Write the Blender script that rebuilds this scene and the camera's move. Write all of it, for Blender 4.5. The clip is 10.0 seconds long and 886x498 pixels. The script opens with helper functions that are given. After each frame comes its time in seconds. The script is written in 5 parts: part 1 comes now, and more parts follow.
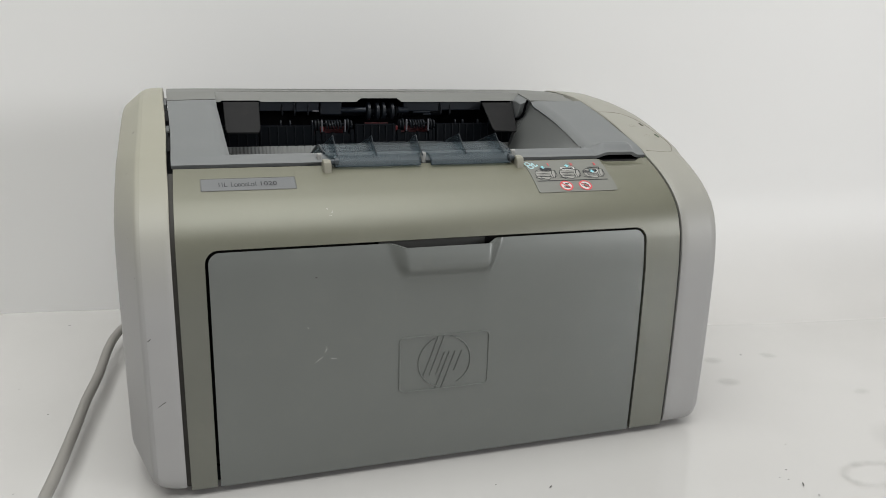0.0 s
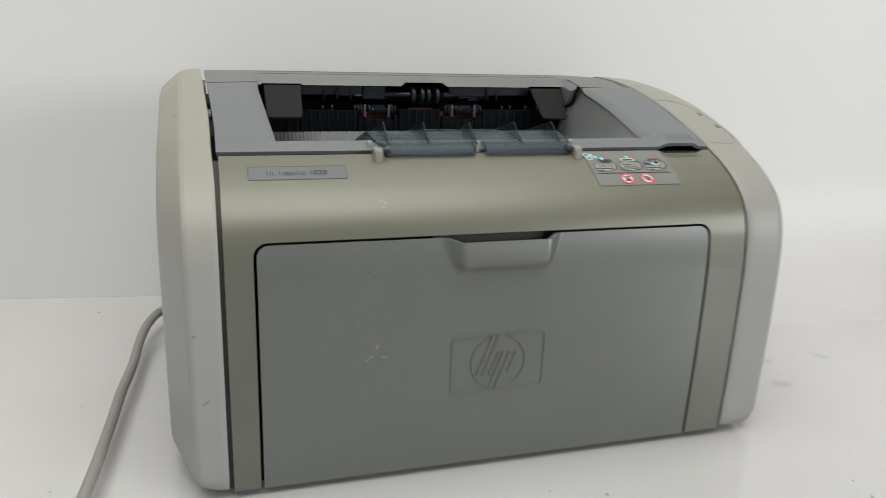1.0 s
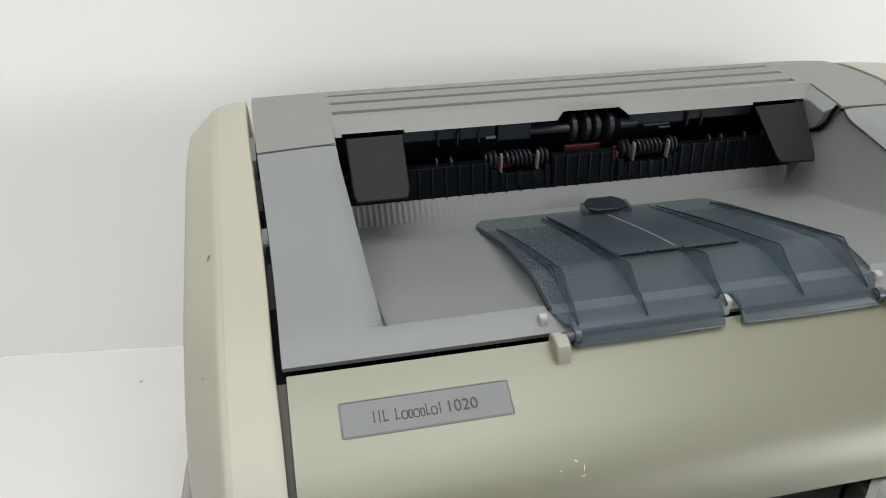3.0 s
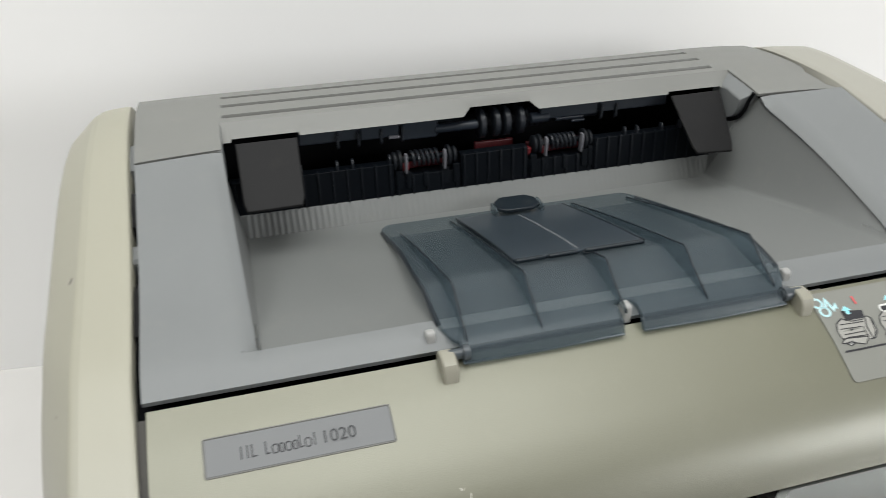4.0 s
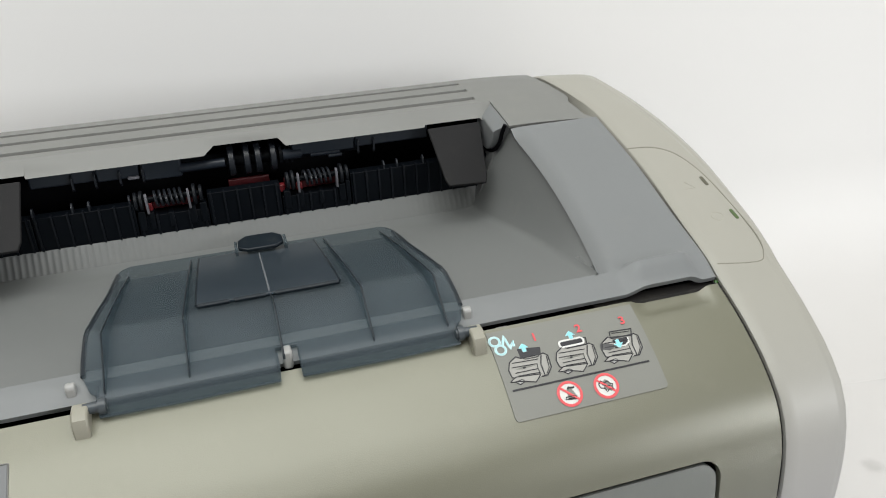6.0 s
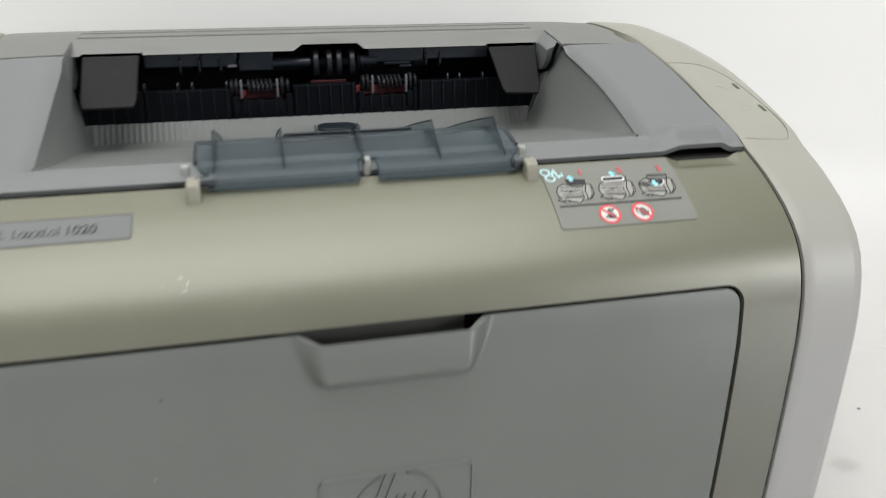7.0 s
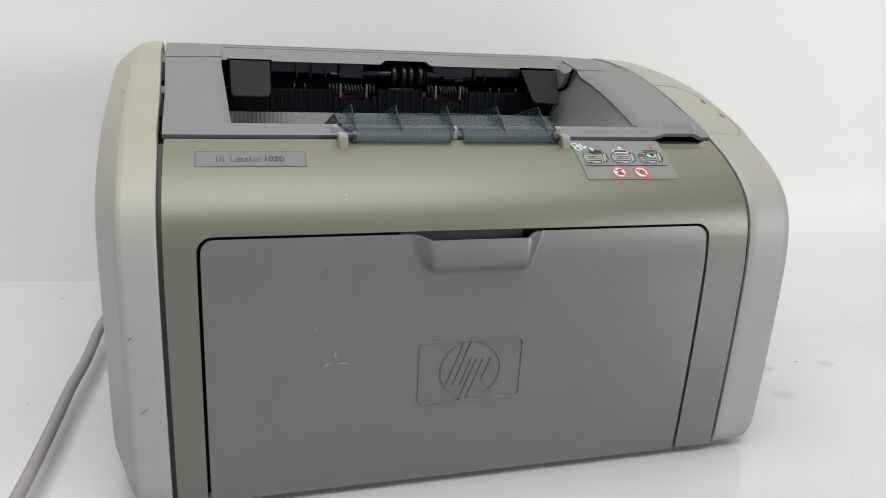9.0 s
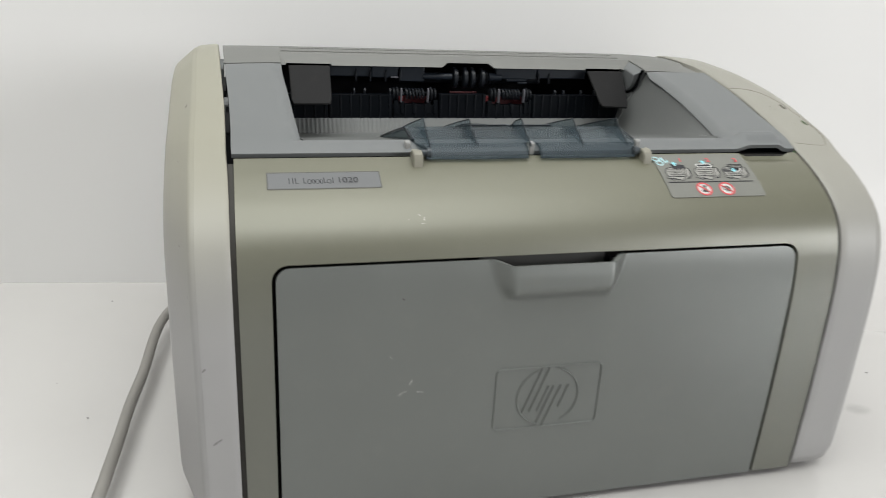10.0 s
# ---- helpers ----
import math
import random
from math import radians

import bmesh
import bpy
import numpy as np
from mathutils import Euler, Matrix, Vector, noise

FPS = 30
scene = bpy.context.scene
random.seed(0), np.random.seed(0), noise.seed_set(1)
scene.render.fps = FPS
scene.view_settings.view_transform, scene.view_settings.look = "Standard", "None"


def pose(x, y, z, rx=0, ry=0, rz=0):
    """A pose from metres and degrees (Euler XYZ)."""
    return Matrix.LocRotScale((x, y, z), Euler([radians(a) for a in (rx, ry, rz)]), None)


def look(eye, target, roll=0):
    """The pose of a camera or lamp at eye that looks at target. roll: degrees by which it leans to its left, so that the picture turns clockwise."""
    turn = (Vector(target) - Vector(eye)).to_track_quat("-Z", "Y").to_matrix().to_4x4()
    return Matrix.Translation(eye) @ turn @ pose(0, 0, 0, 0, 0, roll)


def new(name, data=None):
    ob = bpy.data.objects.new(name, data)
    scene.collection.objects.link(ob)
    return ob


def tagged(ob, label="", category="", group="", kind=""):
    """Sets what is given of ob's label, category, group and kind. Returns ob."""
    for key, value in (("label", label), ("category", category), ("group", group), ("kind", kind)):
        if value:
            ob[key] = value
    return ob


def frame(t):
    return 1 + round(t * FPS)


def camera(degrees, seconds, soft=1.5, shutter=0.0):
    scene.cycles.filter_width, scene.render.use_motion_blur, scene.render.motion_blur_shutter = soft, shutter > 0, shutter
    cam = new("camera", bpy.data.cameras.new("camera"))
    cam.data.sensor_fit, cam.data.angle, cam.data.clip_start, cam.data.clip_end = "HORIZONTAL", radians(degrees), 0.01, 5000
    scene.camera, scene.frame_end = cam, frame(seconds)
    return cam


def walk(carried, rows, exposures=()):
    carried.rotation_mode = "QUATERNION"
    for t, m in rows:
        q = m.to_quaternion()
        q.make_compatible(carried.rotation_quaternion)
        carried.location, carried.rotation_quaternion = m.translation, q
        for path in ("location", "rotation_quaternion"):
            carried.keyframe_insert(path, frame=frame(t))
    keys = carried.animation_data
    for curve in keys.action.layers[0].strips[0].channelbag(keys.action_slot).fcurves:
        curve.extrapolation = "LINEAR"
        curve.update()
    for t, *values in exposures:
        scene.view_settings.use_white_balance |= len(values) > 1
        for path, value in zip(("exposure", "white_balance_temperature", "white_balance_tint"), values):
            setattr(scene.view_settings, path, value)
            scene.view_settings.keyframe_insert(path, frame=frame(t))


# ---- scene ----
cam = camera(60.0, 10.0, soft=0.75, shutter=0.5)
PATH = [
    (0, (-0.132, -0.393, 0.253), (0.459, 1.435, -0.303), 1.7),
    (0.5, (-0.138, -0.386, 0.255), (0.447, 1.438, -0.321), 2.2),
    (1, (-0.149, -0.364, 0.252), (0.414, 1.459, -0.347), 2.4),
    (1.3, (-0.155, -0.311, 0.261), (0.372, 1.51, -0.375), 2.4),
    (1.5, (-0.152, -0.262, 0.276), (0.31, 1.552, -0.428), 2.3),
    (1.7, (-0.148, -0.212, 0.289), (0.282, 1.585, -0.475), 2.1),
    (2, (-0.139, -0.178, 0.302), (0.222, 1.58, -0.581), 1.3),
    (2.2, (-0.143, -0.16, 0.311), (0.208, 1.58, -0.611), 0.9),
    (3.3, (-0.134, -0.133, 0.32), (0.251, 1.544, -0.699), -0.3),
    (3.5, (-0.127, -0.13, 0.319), (0.274, 1.539, -0.707), -0.3),
    (4, (-0.109, -0.124, 0.318), (0.338, 1.531, -0.713), -0.6),
    (4.5, (-0.079, -0.127, 0.319), (0.41, 1.515, -0.712), -1.0),
    (5, (-0.04, -0.138, 0.321), (0.476, 1.499, -0.705), -1.5),
    (5.2, (-0.031, -0.14, 0.323), (0.486, 1.495, -0.707), -1.6),
    (6.3, (-0.01, -0.154, 0.323), (0.477, 1.543, -0.617), -0.8),
    (6.5, (-0.016, -0.166, 0.311), (0.451, 1.573, -0.56), -0.7),
    (7, (-0.04, -0.213, 0.261), (0.402, 1.563, -0.546), 0.7),
    (7.2, (-0.055, -0.237, 0.258), (0.405, 1.551, -0.511), 1.5),
    (7.5, (-0.085, -0.271, 0.25), (0.377, 1.539, -0.465), 2.2),
    (8, (-0.108, -0.303, 0.24), (0.389, 1.514, -0.431), 3.2),
    (8.5, (-0.112, -0.319, 0.243), (0.411, 1.5, -0.404), 3.5),
    (9, (-0.119, -0.332, 0.25), (0.419, 1.48, -0.401), 3.5),
    (9.5, (-0.131, -0.335, 0.26), (0.389, 1.473, -0.418), 3.5),
    (10, (-0.141, -0.302, 0.266), (0.347, 1.498, -0.457), 3.2),
]
walk(cam, [(t, look(eye, target, roll)) for t, eye, target, roll in PATH], [(0.0, -0.42), (1.0, -0.40), (1.5, -0.34), (2.0, -0.17), (3.5, -0.02), (4.5, 0.01), (5.2, -0.03), (6.5, -0.10), (7.5, -0.04), (8.3, -0.12), (9.0, -0.21), (10.0, -0.21)])

# ---- light ----
world = bpy.data.worlds.new("room_air")
scene.world = world
world.use_nodes = True
world.node_tree.nodes["Background"].inputs[0].default_value = (0.9, 0.93, 1.0, 1)
world.node_tree.nodes["Background"].inputs[1].default_value = 0.08


def area_lamp(name, m, sx, sy, power, colour):
    data = bpy.data.lights.new(name, "AREA")
    data.shape, data.size, data.size_y, data.energy, data.color = "RECTANGLE", sx, sy, power, colour
    ob = new(name, data)
    ob.matrix_world = m
    return ob


area_lamp("ceiling_panel_light", pose(-0.30, -0.35, 1.70), 2.0, 1.5, 41.5, (0.975, 0.99, 0.965))
area_lamp("window_light", look((2.09, -2.0, 0.82), (0.0, 0.1, 0.15)), 0.80, 0.9, 39.0, (0.98, 0.985, 1.0))
# added weak fill from the left front, no window known there
area_lamp("left_fill_light", look((-1.15, -2.49, 0.75), (0.0, 0.1, 0.1)), 1.1, 1.0, 5.0, (0.98, 0.985, 1.0))


# ---- materials ----
def nodes_of(name):
    m = bpy.data.materials.new(name)
    m.use_nodes = True
    return m, m.node_tree.nodes, m.node_tree.links, m.node_tree.nodes["Principled BSDF"]


def plastic(name, colour, rough=0.45, vary=0.06, grain=0.04, dirt=(0.35, 0.32, 0.25), soil=0.10, scale=1.0, high=None, low_z=0.0, high_z=1.0, spec=0.5, pearl=0.0):
    """Moulded plastic: fine grain, faint soiling; high: a second colour that takes over with height; pearl: share of
    metallic flakes.
    """
    m, n, l, p = nodes_of(name)
    co = n.new("ShaderNodeTexCoord")
    big = n.new("ShaderNodeTexNoise")
    big.inputs["Scale"].default_value, big.inputs["Detail"].default_value = 22 * scale, 6
    l.new(co.outputs["Object"], big.inputs["Vector"])
    fine = n.new("ShaderNodeTexNoise")
    fine.inputs["Scale"].default_value, fine.inputs["Detail"].default_value = 2600 * scale, 2
    l.new(co.outputs["Object"], fine.inputs["Vector"])
    ramp = n.new("ShaderNodeValToRGB")
    c0 = [max(0.0, c * (1 - vary)) for c in colour]
    c1 = [min(1.0, c * (1 + vary)) for c in colour]
    ramp.color_ramp.elements[0].position, ramp.color_ramp.elements[1].position = 0.3, 0.7
    ramp.color_ramp.elements[0].color, ramp.color_ramp.elements[1].color = (*c0, 1), (*c1, 1)
    l.new(big.outputs["Fac"], ramp.inputs["Fac"])
    out = ramp.outputs["Color"]
    if high:
        sep = n.new("ShaderNodeSeparateXYZ")
        l.new(co.outputs["Object"], sep.inputs[0])
        rng = n.new("ShaderNodeMapRange")
        rng.interpolation_type = "SMOOTHSTEP"
        rng.inputs["From Min"].default_value, rng.inputs["From Max"].default_value = low_z, high_z
        l.new(sep.outputs["Z"], rng.inputs["Value"])
        mixh = n.new("ShaderNodeMix")
        mixh.data_type = "RGBA"
        l.new(rng.outputs["Result"], mixh.inputs["Factor"])
        l.new(out, mixh.inputs["A"])
        mixh.inputs["B"].default_value = (*high, 1)
        out = mixh.outputs["Result"]
    spots = n.new("ShaderNodeTexNoise")
    spots.inputs["Scale"].default_value, spots.inputs["Detail"].default_value, spots.inputs["Roughness"].default_value = 90 * scale, 8, 0.7
    l.new(co.outputs["Object"], spots.inputs["Vector"])
    cut = n.new("ShaderNodeMapRange")
    cut.inputs["From Min"].default_value, cut.inputs["From Max"].default_value, cut.inputs["To Max"].default_value = 0.55, 0.8, soil
    l.new(spots.outputs["Fac"], cut.inputs["Value"])
    mix = n.new("ShaderNodeMix")
    mix.data_type = "RGBA"
    l.new(cut.outputs["Result"], mix.inputs["Factor"])
    l.new(out, mix.inputs["A"])
    mix.inputs["B"].default_value = (*dirt, 1)
    l.new(mix.outputs["Result"], p.inputs["Base Color"])
    rr = n.new("ShaderNodeMapRange")
    rr.inputs["To Min"].default_value, rr.inputs["To Max"].default_value = rough - 0.06, rough + 0.08
    l.new(big.outputs["Fac"], rr.inputs["Value"])
    l.new(rr.outputs["Result"], p.inputs["Roughness"])
    p.inputs["Specular IOR Level"].default_value = spec
    p.inputs["Metallic"].default_value = pearl
    bump = n.new("ShaderNodeBump")
    bump.inputs["Strength"].default_value, bump.inputs["Distance"].default_value = grain, 0.0006
    l.new(fine.outputs["Fac"], bump.inputs["Height"])
    l.new(bump.outputs["Normal"], p.inputs["Normal"])
    return m


def ink(name, colour, rough=0.5):
    m, n, l, p = nodes_of(name)
    noise_node = n.new("ShaderNodeTexNoise")
    noise_node.inputs["Scale"].default_value = 900
    ramp = n.new("ShaderNodeValToRGB")
    ramp.color_ramp.elements[0].color = (*[c * 0.85 for c in colour], 1)
    ramp.color_ramp.elements[1].color = (*[min(1, c * 1.15) for c in colour], 1)
    l.new(noise_node.outputs["Fac"], ramp.inputs["Fac"])
    l.new(ramp.outputs["Color"], p.inputs["Base Color"])
    p.inputs["Roughness"].default_value = rough
    return m


def smudge(name, colour, strength):
    """A soft-edged stain on a thin disc, fading out to its rim."""
    m, n, l, p = nodes_of(name)
    co = n.new("ShaderNodeTexCoord")
    grad = n.new("ShaderNodeTexGradient")
    grad.gradient_type = "SPHERICAL"
    l.new(co.outputs["Object"], grad.inputs["Vector"])
    no = n.new("ShaderNodeTexNoise")
    no.inputs["Scale"].default_value, no.inputs["Detail"].default_value = 2.2, 5
    l.new(co.outputs["Object"], no.inputs["Vector"])
    mul = n.new("ShaderNodeMath")
    mul.operation = "MULTIPLY"
    l.new(grad.outputs["Fac"], mul.inputs[0])
    l.new(no.outputs["Fac"], mul.inputs[1])
    rng = n.new("ShaderNodeMapRange")
    rng.interpolation_type = "SMOOTHSTEP"
    rng.inputs["From Min"].default_value, rng.inputs["From Max"].default_value, rng.inputs["To Max"].default_value = 0.02, 0.42, strength
    l.new(mul.outputs[0], rng.inputs["Value"])
    l.new(rng.outputs["Result"], p.inputs["Alpha"])
    p.inputs["Base Color"].default_value = (*colour, 1)
    p.inputs["Roughness"].default_value = 0.3
    return m


def smoked(name, body=0.34):
    m, n, l, p = nodes_of(name)
    co = n.new("ShaderNodeTexCoord")
    no = n.new("ShaderNodeTexNoise")
    no.inputs["Scale"].default_value, no.inputs["Detail"].default_value = 60, 5
    l.new(co.outputs["Object"], no.inputs["Vector"])
    ramp = n.new("ShaderNodeValToRGB")
    ramp.color_ramp.elements[0].color, ramp.color_ramp.elements[1].color = (0.060, 0.078, 0.092, 1), (0.074, 0.094, 0.108, 1)
    l.new(no.outputs["Fac"], ramp.inputs["Fac"])
    l.new(ramp.outputs["Color"], p.inputs["Base Color"])
    p.inputs["Roughness"].default_value = 0.3
    clear = n.new("ShaderNodeBsdfTransparent")
    clear.inputs["Color"].default_value = (0.80, 0.86, 0.885, 1)
    mix = n.new("ShaderNodeMixShader")
    mix.inputs["Fac"].default_value = body
    l.new(clear.outputs[0], mix.inputs[1])
    l.new(p.outputs[0], mix.inputs[2])
    l.new(mix.outputs[0], n["Material Output"].inputs["Surface"])
    return m


beige = plastic("beige_plastic", (0.138, 0.142, 0.118), 0.38, grain=0.08, soil=0.06, high=(0.145, 0.143, 0.099), low_z=0.10, high_z=0.170, spec=1.0, pearl=0.18)
door_grey = plastic("door_grey_plastic", (0.166, 0.176, 0.167), 0.37, grain=0.07, soil=0.05, vary=0.03, spec=0.6, pearl=0.3)
cover_grey = plastic("cover_grey_plastic", (0.160, 0.168, 0.170), 0.5, grain=0.05, soil=0.06, vary=0.03)
rear_grey = plastic("aged_cover_plastic", (0.166, 0.168, 0.158), 0.5, grain=0.05, soil=0.08, vary=0.03)
tray_grey = plastic("tray_grey_plastic", (0.142, 0.148, 0.145), 0.5, grain=0.04, soil=0.08, vary=0.03)
panel_cream = plastic("panel_plastic", (0.350, 0.347, 0.344), 0.42, grain=0.05, soil=0.06, vary=0.03, high=(0.310, 0.300, 0.240), low_z=0.10, high_z=0.185)
panel_pale = plastic("pale_panel_plastic", (0.350, 0.347, 0.344), 0.42, grain=0.05, soil=0.06, vary=0.03, high=(0.300, 0.292, 0.254), low_z=0.10, high_z=0.185)
cream = plastic("cream_plastic", (0.27, 0.26, 0.212), 0.42, soil=0.08)
pale_grey = plastic("pale_grey_plastic", (0.31, 0.31, 0.30), 0.4)
guide_grey = plastic("dark_guide_plastic", (0.0085, 0.0084, 0.0090), 0.6, grain=0.08, soil=0.02, spec=0.2)
black = plastic("black_plastic", (0.0025, 0.0028, 0.0036), 0.7, soil=0.005, spec=0.08)
comb_black = plastic("blue_black_plastic", (0.0020, 0.0031, 0.0048), 0.5, soil=0.01, spec=0.08)
comb_edge = plastic("comb_rib_plastic", (0.0036, 0.0050, 0.0074), 0.45, soil=0.015, spec=0.15)
finger_grey = plastic("dark_grey_plastic", (0.012, 0.0145, 0.019), 0.35, soil=0.03, spec=0.4)
roller_rubber = plastic("roller_rubber", (0.006, 0.0075, 0.010), 0.5, soil=0.02, spec=0.2)
red_plastic = plastic("red_plastic", (0.13, 0.005, 0.008), 0.5)
red_dim = plastic("dark_red_plastic", (0.05, 0.003, 0.005), 0.5)
guide_blue = plastic("upper_guide_plastic", (0.015, 0.020, 0.028), 0.35, soil=0.03, spec=0.4)
steel = plastic("spring_steel", (0.12, 0.12, 0.135), 0.3)
smoke = smoked("smoked_plastic", 0.42)
smoke_clear = smoked("clear_smoked_plastic", 0.20)
smoke_pin = plastic("smoked_pin_plastic", (0.050, 0.060, 0.068), 0.28, spec=0.45)
smoke_dark = plastic("smoked_edge", (0.012, 0.017, 0.022), 0.3, spec=0.25)
label_grey = plastic("label_film", (0.165, 0.170, 0.174), 0.6, spec=0.3, soil=0.03, vary=0.02)
sticker_film = plastic("sticker_film", (0.195, 0.197, 0.178), 0.5, spec=0.3, soil=0.03, vary=0.02)
ink_black = ink("black_ink", (0.014, 0.014, 0.018))
ink_grey = ink("grey_ink", (0.30, 0.30, 0.29))
mark_grey = ink("mark_grey", (0.33, 0.318, 0.267))
ink_red = ink("red_ink", (0.62, 0.08, 0.09))
ink_blue = ink("light_blue_ink", (0.25, 0.62, 0.70))
ink_dark = ink("dark_grey_ink", (0.07, 0.07, 0.07))
ink_pale_blue = ink("pale_blue_ink", (0.48, 0.66, 0.68))
sticker_grey = ink("drawing_grey", (0.295, 0.291, 0.268))
ink_white = ink("white_ink", (0.60, 0.60, 0.58))
scuff = ink("pale_scuff", (0.75, 0.74, 0.68))
gap_grey = plastic("gap_plastic", (0.022, 0.021, 0.020), 0.6, spec=0.2)
cord_grey = plastic("cord_pvc", (0.27, 0.26, 0.24), 0.45, soil=0.15)
dark_speck = ink("dark_speck", (0.08, 0.075, 0.07))
stain_tint = smudge("grey_stain", (0.33, 0.31, 0.30), 0.16)
faint_tint = smudge("faint_stain", (0.44, 0.42, 0.40), 0.11)


def sheet_white(name):
    """Glossy white backdrop sheet with faint rubbed marks and slight unevenness of gloss."""
    m, n, l, p = nodes_of(name)
    co = n.new("ShaderNodeTexCoord")
    a = n.new("ShaderNodeTexNoise")
    a.inputs["Scale"].default_value, a.inputs["Detail"].default_value = 5, 6
    l.new(co.outputs["Object"], a.inputs["Vector"])
    ramp = n.new("ShaderNodeValToRGB")
    ramp.color_ramp.elements[0].position, ramp.color_ramp.elements[1].position = 0.3, 0.62
    ramp.color_ramp.elements[0].color, ramp.color_ramp.elements[1].color = (0.535, 0.522, 0.508, 1), (0.578, 0.565, 0.551, 1)
    l.new(a.outputs["Fac"], ramp.inputs["Fac"])
    b = n.new("ShaderNodeTexNoise")
    b.inputs["Scale"].default_value, b.inputs["Detail"].default_value, b.inputs["Roughness"].default_value = 30, 9, 0.75
    l.new(co.outputs["Object"], b.inputs["Vector"])
    cut = n.new("ShaderNodeMapRange")
    cut.inputs["From Min"].default_value, cut.inputs["From Max"].default_value, cut.inputs["To Max"].default_value = 0.6, 0.85, 0.18
    l.new(b.outputs["Fac"], cut.inputs["Value"])
    mix = n.new("ShaderNodeMix")
    mix.data_type = "RGBA"
    l.new(cut.outputs["Result"], mix.inputs["Factor"])
    l.new(ramp.outputs["Color"], mix.inputs["A"])
    mix.inputs["B"].default_value = (0.54, 0.52, 0.49, 1)
    l.new(mix.outputs["Result"], p.inputs["Base Color"])
    p.inputs["Specular IOR Level"].default_value = 0.85
    # light balance put into the colour: lying part darker, upright part lighter
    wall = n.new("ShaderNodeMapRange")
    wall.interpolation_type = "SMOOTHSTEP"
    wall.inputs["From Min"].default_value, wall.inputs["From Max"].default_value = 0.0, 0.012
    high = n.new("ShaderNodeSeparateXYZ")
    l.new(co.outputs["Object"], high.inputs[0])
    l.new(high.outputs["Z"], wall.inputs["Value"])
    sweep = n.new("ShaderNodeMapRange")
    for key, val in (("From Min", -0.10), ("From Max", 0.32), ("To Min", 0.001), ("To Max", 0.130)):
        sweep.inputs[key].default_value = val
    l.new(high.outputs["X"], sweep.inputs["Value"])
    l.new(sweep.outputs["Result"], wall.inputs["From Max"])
    light_mix = n.new("ShaderNodeMix")
    light_mix.data_type = "RGBA"
    l.new(wall.outputs["Result"], light_mix.inputs["Factor"])
    l.new(mix.outputs["Result"], light_mix.inputs["A"])
    light_mix.inputs["B"].default_value = (0.83, 0.825, 0.815, 1)
    l.new(light_mix.outputs["Result"], p.inputs["Base Color"])
    rr = n.new("ShaderNodeMapRange")
    rr.inputs["To Min"].default_value, rr.inputs["To Max"].default_value = 0.03, 0.07
    l.new(a.outputs["Fac"], rr.inputs["Value"])
    # the upright part is matt, the lying part polished
    sep = n.new("ShaderNodeSeparateXYZ")
    l.new(co.outputs["Object"], sep.inputs[0])
    up = n.new("ShaderNodeMapRange")
    up.interpolation_type = "SMOOTHSTEP"
    up.inputs["From Min"].default_value, up.inputs["From Max"].default_value, up.inputs["To Max"].default_value = 0.0, 0.0010, 0.50
    l.new(sep.outputs["Z"], up.inputs["Value"])
    both = n.new("ShaderNodeMath")
    l.new(rr.outputs["Result"], both.inputs[0])
    l.new(up.outputs["Result"], both.inputs[1])
    l.new(both.outputs[0], p.inputs["Roughness"])
    return m


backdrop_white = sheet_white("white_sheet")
room_paint = plastic("room_paint", (0.42, 0.41, 0.40), 0.8, scale=0.05)
table_wood = plastic("table_laminate", (0.35, 0.30, 0.24), 0.5, scale=0.2)


# ---- mesh helpers ----
def part(name, bm, material, parent=None, label="", bevel=0.0, sharp=32.0, at=None):
    bmesh.ops.recalc_face_normals(bm, faces=bm.faces[:])
    me = bpy.data.meshes.new(name)
    bm.to_mesh(me)
    bm.free()
    for poly in me.polygons:
        poly.use_smooth = True
    me.set_sharp_from_angle(angle=radians(sharp))
    me.materials.append(material)
    ob = new(name, me)
    if parent is not None:
        ob.parent = parent
    if at is not None:
        ob.matrix_basis = at
    if label:
        tagged(ob, label)
    if bevel:
        mod = ob.modifiers.new("edge", "BEVEL")
        mod.width, mod.segments, mod.limit_method, mod.angle_limit = bevel, 2, "ANGLE", radians(40)
        mod.harden_normals = False
    return ob


def add_box(bm, x0, x1, y0, y1, z0, z1, m=None):
    vs = [bm.verts.new((x, y, z)) for z in (z0, z1) for y in (y0, y1) for x in (x0, x1)]
    for q in ((0, 2, 3, 1), (4, 5, 7, 6), (0, 1, 5, 4), (2, 6, 7, 3), (0, 4, 6, 2), (1, 3, 7, 5)):
        bm.faces.new([vs[i] for i in q])
    if m is not None:
        bmesh.ops.transform(bm, matrix=m, verts=vs)
    return vs


def add_sheet(bm, rows, wrap=False):
    """A grid of quads through rows of points; equal neighbours in a row are welded later."""
    grid = [[bm.verts.new(p) for p in row] for row in rows]
    for a, b in zip(grid, grid[1:]):
        for i in range(len(a) - (0 if wrap else 1)):
            j = (i + 1) % len(a)
            bm.faces.new((a[i], a[j], b[j], b[i]))
    return grid


def thicken(bm, t):
    bmesh.ops.remove_doubles(bm, verts=bm.verts[:], dist=1e-6)
    bmesh.ops.recalc_face_normals(bm, faces=bm.faces[:])
    bmesh.ops.solidify(bm, geom=bm.faces[:], thickness=t)


